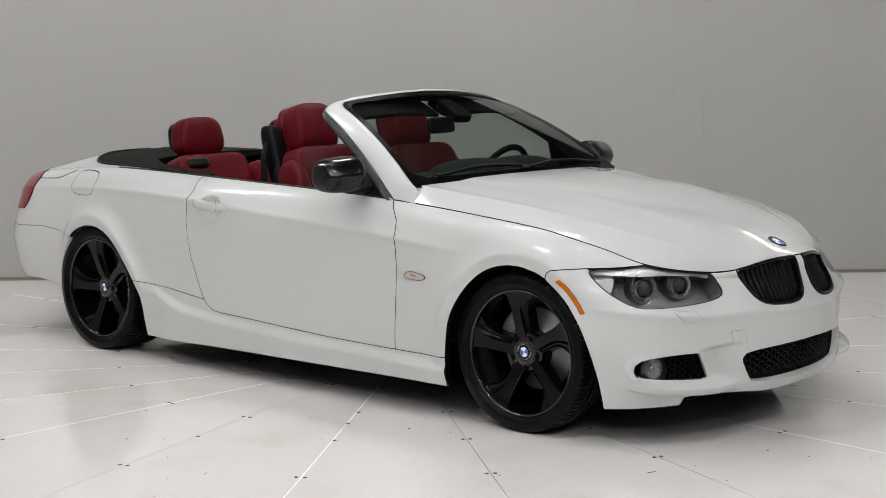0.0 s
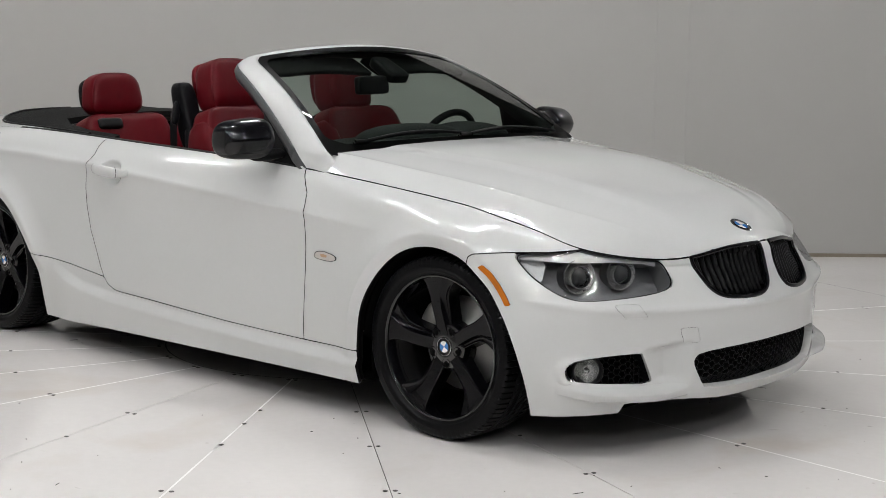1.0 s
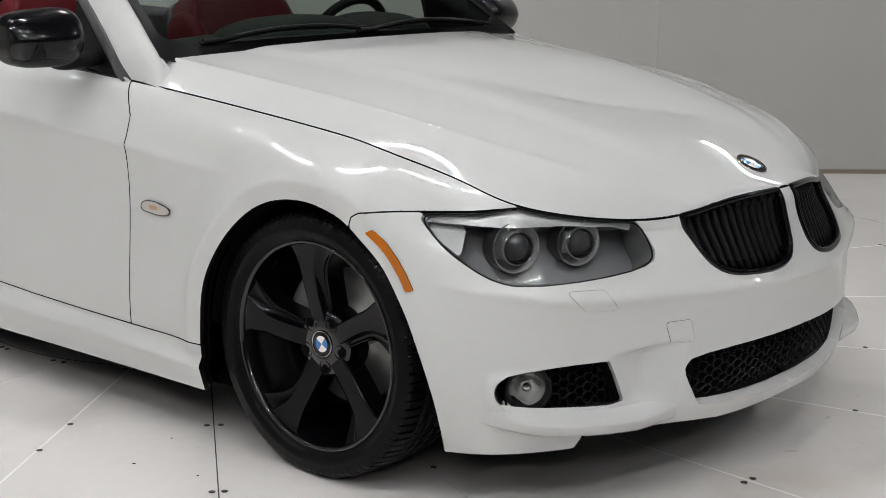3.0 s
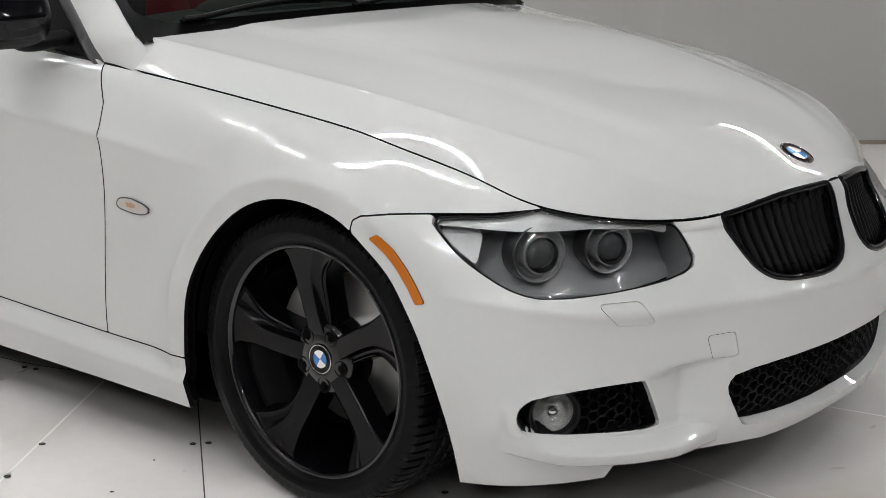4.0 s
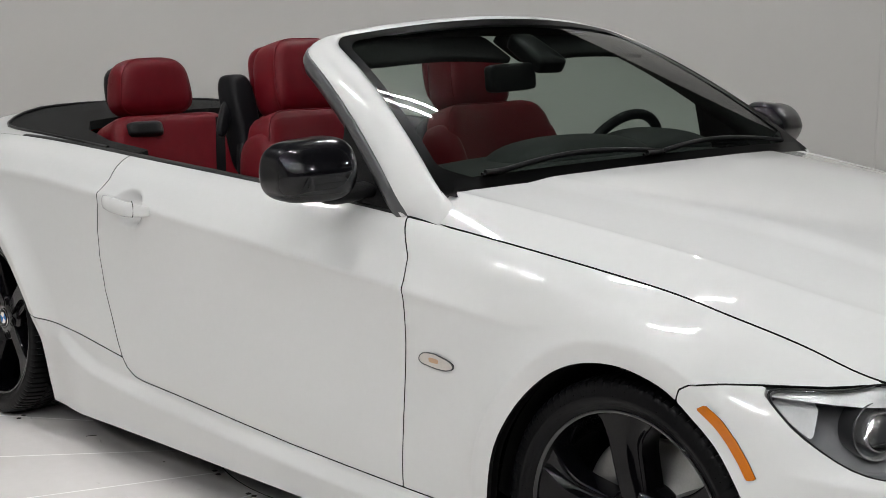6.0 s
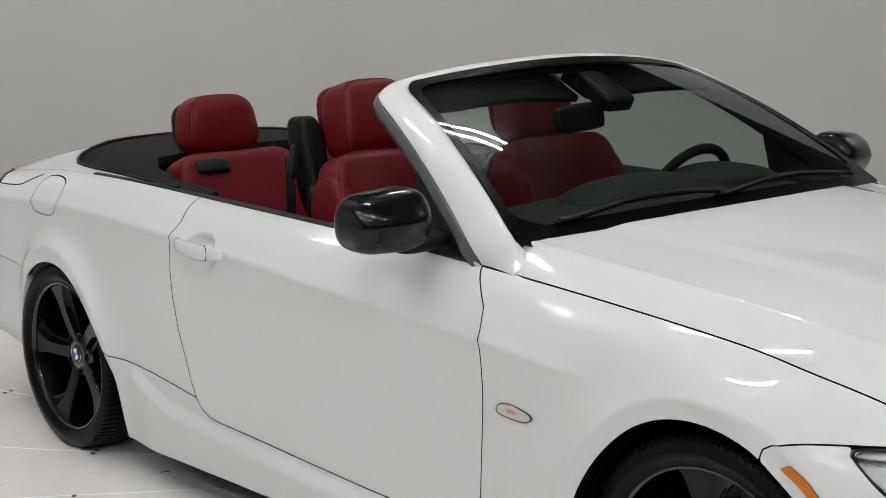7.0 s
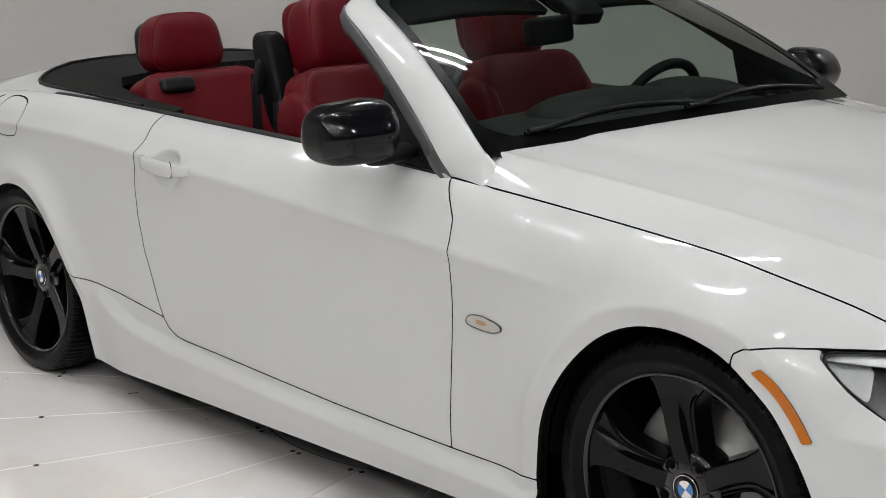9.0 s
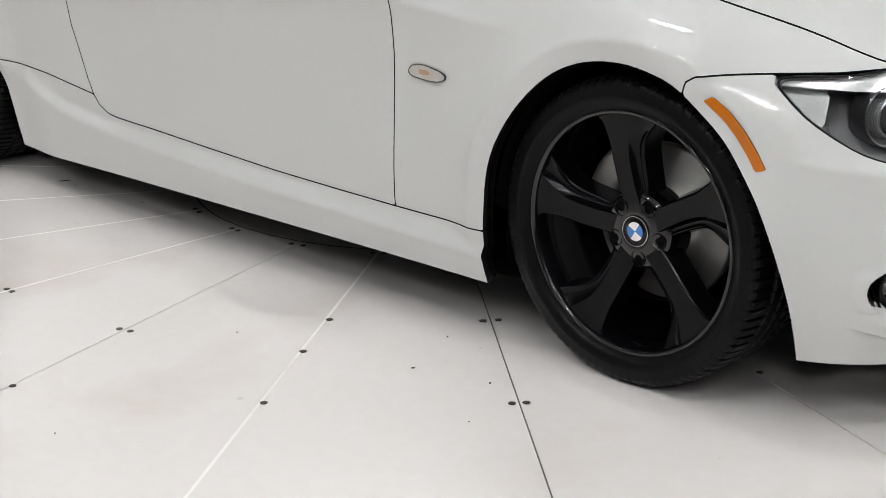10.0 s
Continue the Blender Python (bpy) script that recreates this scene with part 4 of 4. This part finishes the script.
# ---- body top behind the seats ----
def deck_height(x, w):
    e = EDGE_SPLINE[EDGE_SPLINE[:, 0] < -1.9]
    order = np.argsort(e[:, 0])
    we, ze = np.interp(x, e[order, 0], e[order, 1]), np.interp(x, e[order, 0], e[order, 2])
    zc = np.interp(x, [-3.75, -3.65, -3.5, -3.3, -3.0, -2.7], [.87, .915, .970, 1.003, 1.010, 1.003])
    s = np.clip(np.abs(w) / np.maximum(we, .02), 0, 1.05)
    return ze + np.maximum(zc - ze, 0) * (1 - s ** 2.6)


xs, ws = np.arange(-3.74, -2.0, .012), np.arange(0, .80, .012)
X, W = np.meshgrid(xs, ws, indexing="ij")
DECK = np.stack([X, W, deck_height(X, W)], -1)
ND = grid_normals(DECK)
ND = ND * np.sign(ND[..., 2:3])
deck_edge = EDGE_SPLINE[EDGE_SPLINE[:, 0] < -2.03][:, :2]
deck_plan = np.concatenate([deck_edge, [(-3.71, -.1), (-2.03, -.1)]])
WELL = rounded([(-1.9, -.2), (-1.9, .745), (-2.3, .735), (-2.6, .722), (-2.85, .70), (-3.05, .65), (-3.22, .52), (-3.33, .33), (-3.37, .12), (-3.37, -.2)], 1)
CABIN = [(-1.9, -.2), (-1.9, .70), (-2.3, .67), (-2.55, .60), (-2.72, .50), (-2.74, -.2)]
panel("rear_deck", [inside("p", deck_plan), outside("p", WELL)], PAINT, car, gap=.001, flange=.02, both=True, sheet=(DECK, ND))
panel("soft_top_cover", [inside("p", deck_plan), inside("p", WELL), outside("p", CABIN)], FABRIC, car, "black cover panel over the folded roof", gap=.001, flange=.03, lift=-.004, both=True, sheet=(DECK, ND))
chain = [(x, w) for x, w in WELL if w > -.05 and x < -2.0]
chain.sort(key=lambda q: math.atan2(q[1], -(q[0] + 2.2)))
trim_pts = [(x, -w, float(deck_height(np.array(x), np.array(w))) + .002) for x, w in chain]
trim_line = link("deck_trim", *tube(trim_pts, .006, 6), TRIM, car, "black trim line round the roof well")
mirrored(trim_line)

# ---- inside of the cabin ----
belt = EDGE_SPLINE[(EDGE_SPLINE[:, 0] < -.74) & (EDGE_SPLINE[:, 0] > -2.75)][::4]
rings = []
for x, w, z in belt:
    r0 = smooth(-2.05, -2.4, x)
    rings.append([(x, -w + .002, z - .012), (x, -w + .001, z + .003), (x, -w + .012, z + .006), (x, -w + .045, z + .002), (x, -w + .07, z - .03), (x, -w + .085, z - .25), (x, -w + .09, .3)])
mirrored(link("door_trim", *loft(rings), DASHMAT, car, "dark inner door trim with belt seal"))
link("cabin_floor", *loft([[(x, y, .26) for y in (-.78, 0, .78)] for x in (-.6, -1.6, -2.7)]), CARPET, car, "black carpeted cabin floor")
link("bulkhead", *loft([[(-.62, y, z) for y in (-.70, 0, .70)] for z in (.2, .89)]), VOID, car, "dark bulkhead")
link("rear_bulkhead", *loft([[(-2.78, y, z) for y in (-.68, 0, .68)] for z in (.2, .93)]), VOID, car, "dark rear bulkhead")


def dash_shape(x, y, z):
    z = z + .03 * math.cos(y * 2.0) - (.05 * (x + .2) if x < -.1 else 0)
    return x, y, z


part("dashboard", puff((.44, 1.44, .24), 5, 10, dash_shape, pose(-.86, 0, .835)), DASHMAT, car, "dark grey dashboard")
part("dash_pad", puff((.30, .64, .22), 2.5, 9, None, pose(-.88, -.05, .922)), DASHMAT, car, "dark grey padded dashboard top")
part("instrument_hood", puff((.26, .40, .12), 3, 8, lambda x, y, z: (x, y, z if z < 0 else z * (1 - (y / .26) ** 2)), pose(-.93, .37, .965)), DASHMAT, car, "black instrument hood")
base = Matrix.Translation((-1.06, .355, .895)) @ Matrix.Rotation(math.radians(-66), 4, "Y")
ang = np.linspace(0, 2 * math.pi, 48, endpoint=False)
V, F = tube([(.185 * math.cos(a), .185 * math.sin(a), 0) for a in ang], .016, 10, True)
V = [base @ Vector(v) for v in V]
steer = link("steering_wheel", V, F, DARKLEATHER, car, "black leather steering wheel")
part("hub_pad", puff((.14, .17, .06), 3, 6, None, base), DARKLEATHER, steer)
for a in (90, 270, 180):
    c, d = math.cos(math.radians(a)), math.sin(math.radians(a))
    V, F = tube([(.05 * c, .05 * d, 0), (.18 * c, .18 * d, 0)], .016, 8)
    link("spoke", [base @ Vector(v) for v in V], F, STEEL, steer)
rv = part("rear_view_mirror", puff((.03, .25, .078), 7, 8, None, pose(-1.035, -.135, 1.188, 0, -6, 14)), TRIM, car, "black rear-view mirror")
part("sensor_housing", puff((.17, .11, .05), 6, 6, lambda x, y, z: (x, y * (1 + x * 2), z), pose(-1.10, .03, 1.25, 0, 28, 0)), TRIM, rv)
for y in (-.30, .30):
    part("sun_visor", puff((.16, .57, .020), 8, 7, lambda x, yy, z: (x, yy, z - .25 * yy * yy), pose(-1.195, y, 1.275, 0, 27, 0)), FABRIC, car, "dark grey folded sun visor")
header = [[(-1.262 + .06 * (1 - s * s) - a, .575 * s, 1.282 + .048 * (1 - s * s) - b) for a, b in ((-.02, .012), (.03, .032), (.075, .035), (.088, .012))] for s in np.linspace(-1, 1, 21)]
link("header_lining", *loft(header), DASHMAT, car, "dark lining along the windscreen header")


def piping(parent, size, power, shape, place, at=.55, mat=None):
    """Stitched seam round the front face of a cushion."""
    k = (1 - at ** power) ** (1 / power)
    loop = []
    for a in np.linspace(0, 2 * math.pi, 64, endpoint=False):
        c, d = math.cos(a), math.sin(a)
        q = (abs(c) ** power + abs(d) ** power) ** (1 / power)
        p = np.array((at, k * c / q, k * d / q)) * np.array(size) / 2
        loop.append(place @ Vector(shape(*p) if shape else p))
    return link("piping", *tube([tuple(p) for p in loop], .0028, 6, True), mat or LEATHER, parent)


def back_shape(x, y, z):
    edge = abs(y) / .25
    x = x + .035 * edge ** 2
    x = x + .02 * math.cos(z * 4)
    y = y * (1 - .10 * max(0, z / .3) ** 2)
    return x, y, z


def front_seat(y):
    lean = pose(-1.545, y, .80, 0, -17, 0)
    seat = part("front_seat", puff((.15, .50, .56), 7, 12, back_shape, lean), LEATHER, car, "red leather bucket seat")
    part("side_bolster", puff((.19, .09, .50), 3.0, 8, None, pose(-1.50, y - .225, .78, 0, -17, 0)), LEATHER, seat)
    part("side_bolster", puff((.19, .09, .50), 3.0, 8, None, pose(-1.50, y + .225, .78, 0, -17, 0)), LEATHER, seat)
    rest = lambda x, yy, z: (x + .02 * (yy / .13) ** 2 * (x > 0), yy * (1 - .08 * z / .11), z)
    head = part("headrest", puff((.155, .265, .24), 3.7, 12, rest, pose(-1.672, y, 1.163, 0, -13, 0)), LEATHER, seat)
    piping(head, (.155, .265, .24), 3.7, rest, pose(-1.672, y, 1.163, 0, -13, 0))
    piping(seat, (.15, .50, .56), 7, back_shape, lean, .7)
    part("headrest_back", puff((.05, .225, .20), 3.6, 7, None, pose(-1.752, y, 1.165, 0, -13, 0)), LEATHER, seat)
    part("seat_back_shell", puff((.06, .46, .55), 4, 8, None, pose(-1.625, y, .79, 0, -17, 0)), DARKLEATHER, seat)
    part("cushion", puff((.54, .50, .17), 4, 9, lambda x, yy, z: (x, yy, z + .02 * x), pose(-1.20, y, .50, 0, -6, 0)), LEATHER, seat)
    out = -1 if y < 0 else 1
    part("belt_tower", puff((.095, .085, .30), 4.5, 9, lambda x, yy, z: (x - .02 * (z / .1), yy, z), pose(-1.725, y + out * .168, 1.035, 0, -6, 0)), DARKLEATHER, seat, "black belt guide")
    part("belt_loop", puff((.03, .035, .12), 3, 6, None, pose(-1.735, y + out * .225, 1.055, out * 28, -25, 0)), DARKLEATHER, seat)
    V, F = loft([[(-1.745 + d + .03 * k, y + out * (.232 + .02 * k), 1.06 - .36 * k) for d in (-.024, .024)] for k in np.linspace(0, 1, 6)])
    link("seat_belt", V, F, DARKLEATHER, seat, "black seat belt")
    return seat


front_seat(-.395)
driver_seat = front_seat(.375)
driver_seat.location = (-.05, -.02, -.02)


def rear_seat(y):
    seat = part("rear_seat", puff((.17, .50, .50), 8, 12, lambda x, yy, z: (x + .02 * (yy / .28) ** 2, yy * (1 - .06 * z / .25), z), pose(-2.47, y * .92, .755, 0, -20, 0)), LEATHER, car, "red leather rear seat")
    rest = lambda x, yy, z: (x + .012 * (yy / .13) ** 2 * (x > 0), yy * (1 - .10 * z / .09), z)
    head = part("headrest", puff((.14, .285, .205), 3.4, 12, rest, pose(-2.565, y, 1.097, 0, -8, 0)), LEATHER, seat)
    piping(head, (.14, .285, .205), 3.4, rest, pose(-2.565, y, 1.097, 0, -8, 0))
    part("headrest_shell", puff((.06, .25, .17), 3.4, 7, None, pose(-2.635, y, 1.09, 0, -8, 0)), TRIM, seat, "black headrest shell")
    part("belt_guide", puff((.10, .14, .055), 5, 6, None, pose(-2.478, y * .92 + (-.115 if y < 0 else .115), .957, 0, -20, 0)), TRIM, seat, "black belt guide")
    part("cushion", puff((.5, .56, .18), 4, 8, None, pose(-2.2, y, .50, 0, -8, 0)), LEATHER, seat)
    return seat


rear_seat(-.36)
rear_seat(.36)
part("centre_console", puff((.3, .16, .42), 4, 6, None, pose(-2.46, 0, .74, 0, -20, 0)), LEATHER, car, "red leather centre rest")
seam = on_body("s", rounded([(-3.352, .866), (-3.25, .869), (-3.16, .875), (-3.10, .90), (-3.06, .918)], 1, False), .0005, None)
mirrored(link("boot_seam", *tube(seam, .0022, 5), SHUT, car, "dark seam of the boot lid"))
#CABIN END
#ROOM
# ---- room ----
FLOOR = material("white_floor_panel", (0.785, 0.757, 0.738), 0.055, 0, 0.0, 30, 0.03, 0.006, 0.02)


def stained(m, tint, scale, lo, hi, amount, detail=6.0):
    """Mixes a stain of its own shape into the base colour of a material."""
    nt = m.node_tree
    b = nt.nodes["Principled BSDF"]
    src = b.inputs["Base Color"].links[0].from_socket
    co = nt.nodes.new("ShaderNodeTexCoord")
    no = nt.nodes.new("ShaderNodeTexNoise")
    no.inputs["Scale"].default_value = scale
    no.inputs["Detail"].default_value = detail
    no.inputs["Distortion"].default_value = 0.4
    rg = nt.nodes.new("ShaderNodeMapRange")
    rg.inputs[1].default_value, rg.inputs[2].default_value = lo, hi
    rg.inputs[3].default_value, rg.inputs[4].default_value = 0, amount
    mx = nt.nodes.new("ShaderNodeMix")
    mx.data_type = "RGBA"
    nt.links.new(co.outputs["Object"], no.inputs["Vector"])
    nt.links.new(no.outputs[0], rg.inputs[0])
    nt.links.new(rg.outputs[0], mx.inputs[0])
    nt.links.new(src, mx.inputs[6])
    mx.inputs[7].default_value = (*tint, 1)
    nt.links.new(mx.outputs[2], b.inputs["Base Color"])


stained(FLOOR, (0.60, 0.50, 0.40), 1.7, 0.55, 0.78, 0.45)
stained(FLOOR, (0.35, 0.31, 0.27), 16.0, 0.72, 0.80, 0.5, 3.0)
WALL = material("grey_white_wall_paint", (0.375, 0.37, 0.352), 0.6, 0, 0, 6.0, 0.012, 0.03)
HALL = material("grey_hall_cladding", (0.03, 0.03, 0.03), 0.7, 0, 0, 4.0, 0.05, 0.05)
ROOF = material("dark_roof_cladding", (0.03, 0.03, 0.03), 0.8, 0, 0, 4.0, 0.06, 0.05)
SKIRTING = material("brown_edge_strip", (0.20, 0.17, 0.13), 0.6, 0, 0, 20, 0.15)
FILLER = material("white_joint_filler", (0.82, 0.81, 0.79), 0.6, 0, 0, 200, 0.05)
SEAM = material("dark_seam", (0.05, 0.048, 0.045), 0.9)
SCREW = material("screw_steel", (0.06, 0.055, 0.05), 0.45, 0.8)
TUBE = bpy.data.materials.new("lit_fluorescent_tube")
TUBE.use_nodes = True
TUBE.node_tree.nodes["Principled BSDF"].inputs["Emission Color"].default_value = (0.99, 0.985, 0.985, 1)
TUBE.node_tree.nodes["Principled BSDF"].inputs["Emission Strength"].default_value = TUBE_POWER


def setting(name, V, F, mat, label=""):
    ob = link(name, V, F, mat, None, label, flat=True)
    return tagged(ob, kind="structure")


AX, AY = -1.44, .055
floor = setting("floor", [(-16, -16, -.008), (16, -16, -.008), (16, 16, -.008), (-16, 16, -.008)], [(0, 1, 2, 3)], SEAM)


def ring_piece(a0, a1, r0, r1, steps, gap, z=0.0, low=-.007):
    top = []
    for r, g in ((r0, gap / r0), (r1, gap / r1)):
        top.append([(AX + r * math.cos(a), AY + r * math.sin(a), z) for a in np.linspace(a0 + g, a1 - g, steps)])
    loop = top[0] + top[1][::-1]
    n = len(loop)
    V = loop + [(x, y, low) for x, y, _ in loop]
    F = [(k, k + 1, n - 2 - k, n - 1 - k) for k in range(steps - 1)]
    F += [((k + 1) % n, k, k + n, (k + 1) % n + n) for k in range(n)]
    return V, [f[::-1] if i < steps - 1 else f for i, f in enumerate(F)]


WEDGE = 2 * math.pi / 21
START = math.radians(-40.0)
for k in range(21):
    V, F = ring_piece(START + k * WEDGE, START + (k + 1) * WEDGE, .772, 3.30, 9, .0016)
    link("floor_panel", V, F, FLOOR, floor, flat=True)
    if k not in (0, 1, 19):
        a = START + k * WEDGE
        c, n_ = np.array((math.cos(a), math.sin(a))), np.array((-math.sin(a), math.cos(a))) * .0036
        q = [np.array((AX, AY)) + c * r + n_ * sg for r, sg in ((.78, -1), (3.3, -1), (3.3, 1), (.78, 1))]
        link("joint_filler", [(*p, .0006) for p in q], [(0, 1, 2, 3)], FILLER, floor, flat=True)
disc = [(AX + .768 * math.cos(a), AY + .768 * math.sin(a), 0) for a in np.linspace(0, 2 * math.pi, 72, endpoint=False)]
link("floor_panel", disc, [tuple(range(72))], FLOOR, floor, flat=True)
V, F = ring_piece(0, 2 * math.pi, 3.304, 16, 97, 0, 0.0)
link("floor_surround", V, F[:96], FLOOR, floor, flat=True)
bm_screw = lathe([(.0075, 0), (.0085, .0012), (.006, .002), (.003, .0012), (0, .0012)], 12, Matrix())
screw = part("screw", bm_screw, SCREW, floor)
# pairs (2) and single (1) screws along the joints, by joint and distance from the turntable's axis
HELD = {0: ((1.30, 2), (1.77, 2), (2.27, 2)), 20: ((1.30, 1), (1.50, 1), (1.78, 1), (2.31, 2)), 19: ((1.51, 2), (1.87, 1), (2.34, 2)), 18: ((1.495, 2), (2.33, 2)),
        17: ((1.46, 1), (2.3, 2)), 16: ((1.44, 1), (2.3, 1)), 1: ((1.76, 1), (2.25, 2)), 2: ((2.26, 2),), 3: ((2.26, 1),), 4: ((2.24, 1),)}
spots = []
for k in range(21):
    a = START + k * WEDGE
    for r, count in (*HELD.get(k, ((1.5, 2), (2.28, 2))), (.80, 2), (2.95, 2)):
        for side in ((-1, 1) if count == 2 else (.45,)):
            j = random.uniform(-.004, .004)
            spots.append((AX + r * math.cos(a) - side * (.016 + j) * math.sin(a), AY + r * math.sin(a) + side * (.016 + j) * math.cos(a)))
screw.location = (*spots[0], .0003)
for x, y in spots[1:]:
    o = screw.copy()
    scene.collection.objects.link(o)
    o.location = (x, y, .0003)

# crumbs and scratches left on the floor
V, F = [], []
for _ in range(110):
    r_, a = random.uniform(.9, 4.6), random.uniform(-2.6, .9)
    x, y, turn = AX + r_ * math.cos(a), AY + r_ * math.sin(a), random.uniform(0, 3.1)
    long_, wide = (random.uniform(.010, .03), .0006) if random.random() < .05 else (random.uniform(.0015, .005), random.uniform(.001, .003))
    c, e = math.cos(turn), math.sin(turn)
    b = len(V)
    V += [(x + c * p * long_ - e * q * wide, y + e * p * long_ + c * q * wide, h) for h in (.0004, .0022) for p, q in ((-1, -.4), (.2, -1), (1, .3), (-.3, 1))]
    F += [(b + 4, b + 5, b + 6, b + 7)] + [(b + k, b + (k + 1) % 4, b + 4 + (k + 1) % 4, b + 4 + k) for k in range(4)]
tagged(link("floor_dust", V, F, SCREW, None, "dark crumbs and fine scratches on the white floor", flat=True), category="dust", kind="stuff")

d = Vector((4.33, 4.18, 0)).normalized()
n = Vector((-d.y, d.x, 0))
p0 = Vector((-.98, 4.43, 0))
HIGH = 5.0
BOOTH = 2.7


def wall(name, a, b, back, mat, top=HIGH):
    q = [a, b, b + back, a + back]
    V = [tuple(v) for v in q] + [(v.x, v.y, top) for v in q]
    return setting(name, V, [(0, 1, 5, 4), (1, 2, 6, 5), (2, 3, 7, 6), (3, 0, 4, 7), (4, 5, 6, 7)], mat)


wall("wall_back", p0 - d * 9, p0 + d * 8, n * .2, WALL, BOOTH)
base_a, base_b = p0 - d * 9 - n * .015, p0 + d * 8 - n * .015
V = [tuple(base_a), tuple(base_b), tuple(base_b + n * .012), tuple(base_a + n * .012)]
setting("baseboard", V + [(a, b, .022) for a, b, _ in V], [(0, 1, 5, 4), (4, 5, 6, 7)], SKIRTING)
wall("wall_left", p0 - d * 9 - n * 15, p0 - d * 9, -d * .2, WALL, BOOTH)
wall("wall_hall_left", p0 - d * 9.6 - n * 15, p0 - d * 9.6 + n * 6, -d * .2, HALL)
wall("wall_hall_back", p0 - d * 9.6 + n * 6, p0 + d * 8 + n * 6, n * .2, HALL)
wall("wall_right", p0 + d * 8 + n * 6, p0 + d * 8 - n * 15, d * .2, HALL)
wall("wall_front", p0 + d * 8 - n * 15, p0 - d * 9.6 - n * 15, -n * .2, HALL)
q = [p0 - d * 9.8 + n * 6.2, p0 + d * 8.2 + n * 6.2, p0 + d * 8.2 - n * 15.2, p0 - d * 9.8 - n * 15.2]
setting("ceiling", [(v.x, v.y, HIGH + .002) for v in q] + [(v.x, v.y, HIGH + .2) for v in q], [(0, 1, 2, 3), (7, 6, 5, 4), (0, 4, 5, 1), (1, 5, 6, 2), (2, 6, 7, 3), (3, 7, 4, 0)], ROOF)
for x in (.0, .21):
    c = p0 + d * (-1.36 + x) - n * .006
    V = [tuple(c - d * .035), tuple(c + d * .035), tuple(c + d * .035 + n * .02), tuple(c - d * .035 + n * .02)]
    setting("trim_batten", V + [(a, b, BOOTH - .01) for a, b, _ in V], [(0, 1, 5, 4), (1, 2, 6, 5), (3, 0, 4, 7)], WALL)

# ---- strip lights ----
body_bm = puff((1.30, .036, .05), 8, 2, None, pose(0, 0, .02))
fixture = tagged(part("ceiling_light", body_bm, WHITE), "white twin-tube strip light on the ceiling, some copies added as fill", "ceiling light", "ceiling strip lights")
for y in (-.038, .038):
    V, F = tube([(-.6, y, -.04), (.6, y, -.04)], .008, 8)
    link("tube", V, F, TUBE, fixture, "lit fluorescent tube")
fixture.matrix_world = pose(*LIGHTS[0][:2], HIGH - .06, 0, 0, LIGHTS[0][2])
for x, y, turn in LIGHTS[1:]:
    copy_thing(fixture, pose(x, y, HIGH - .06, 0, 0, turn))
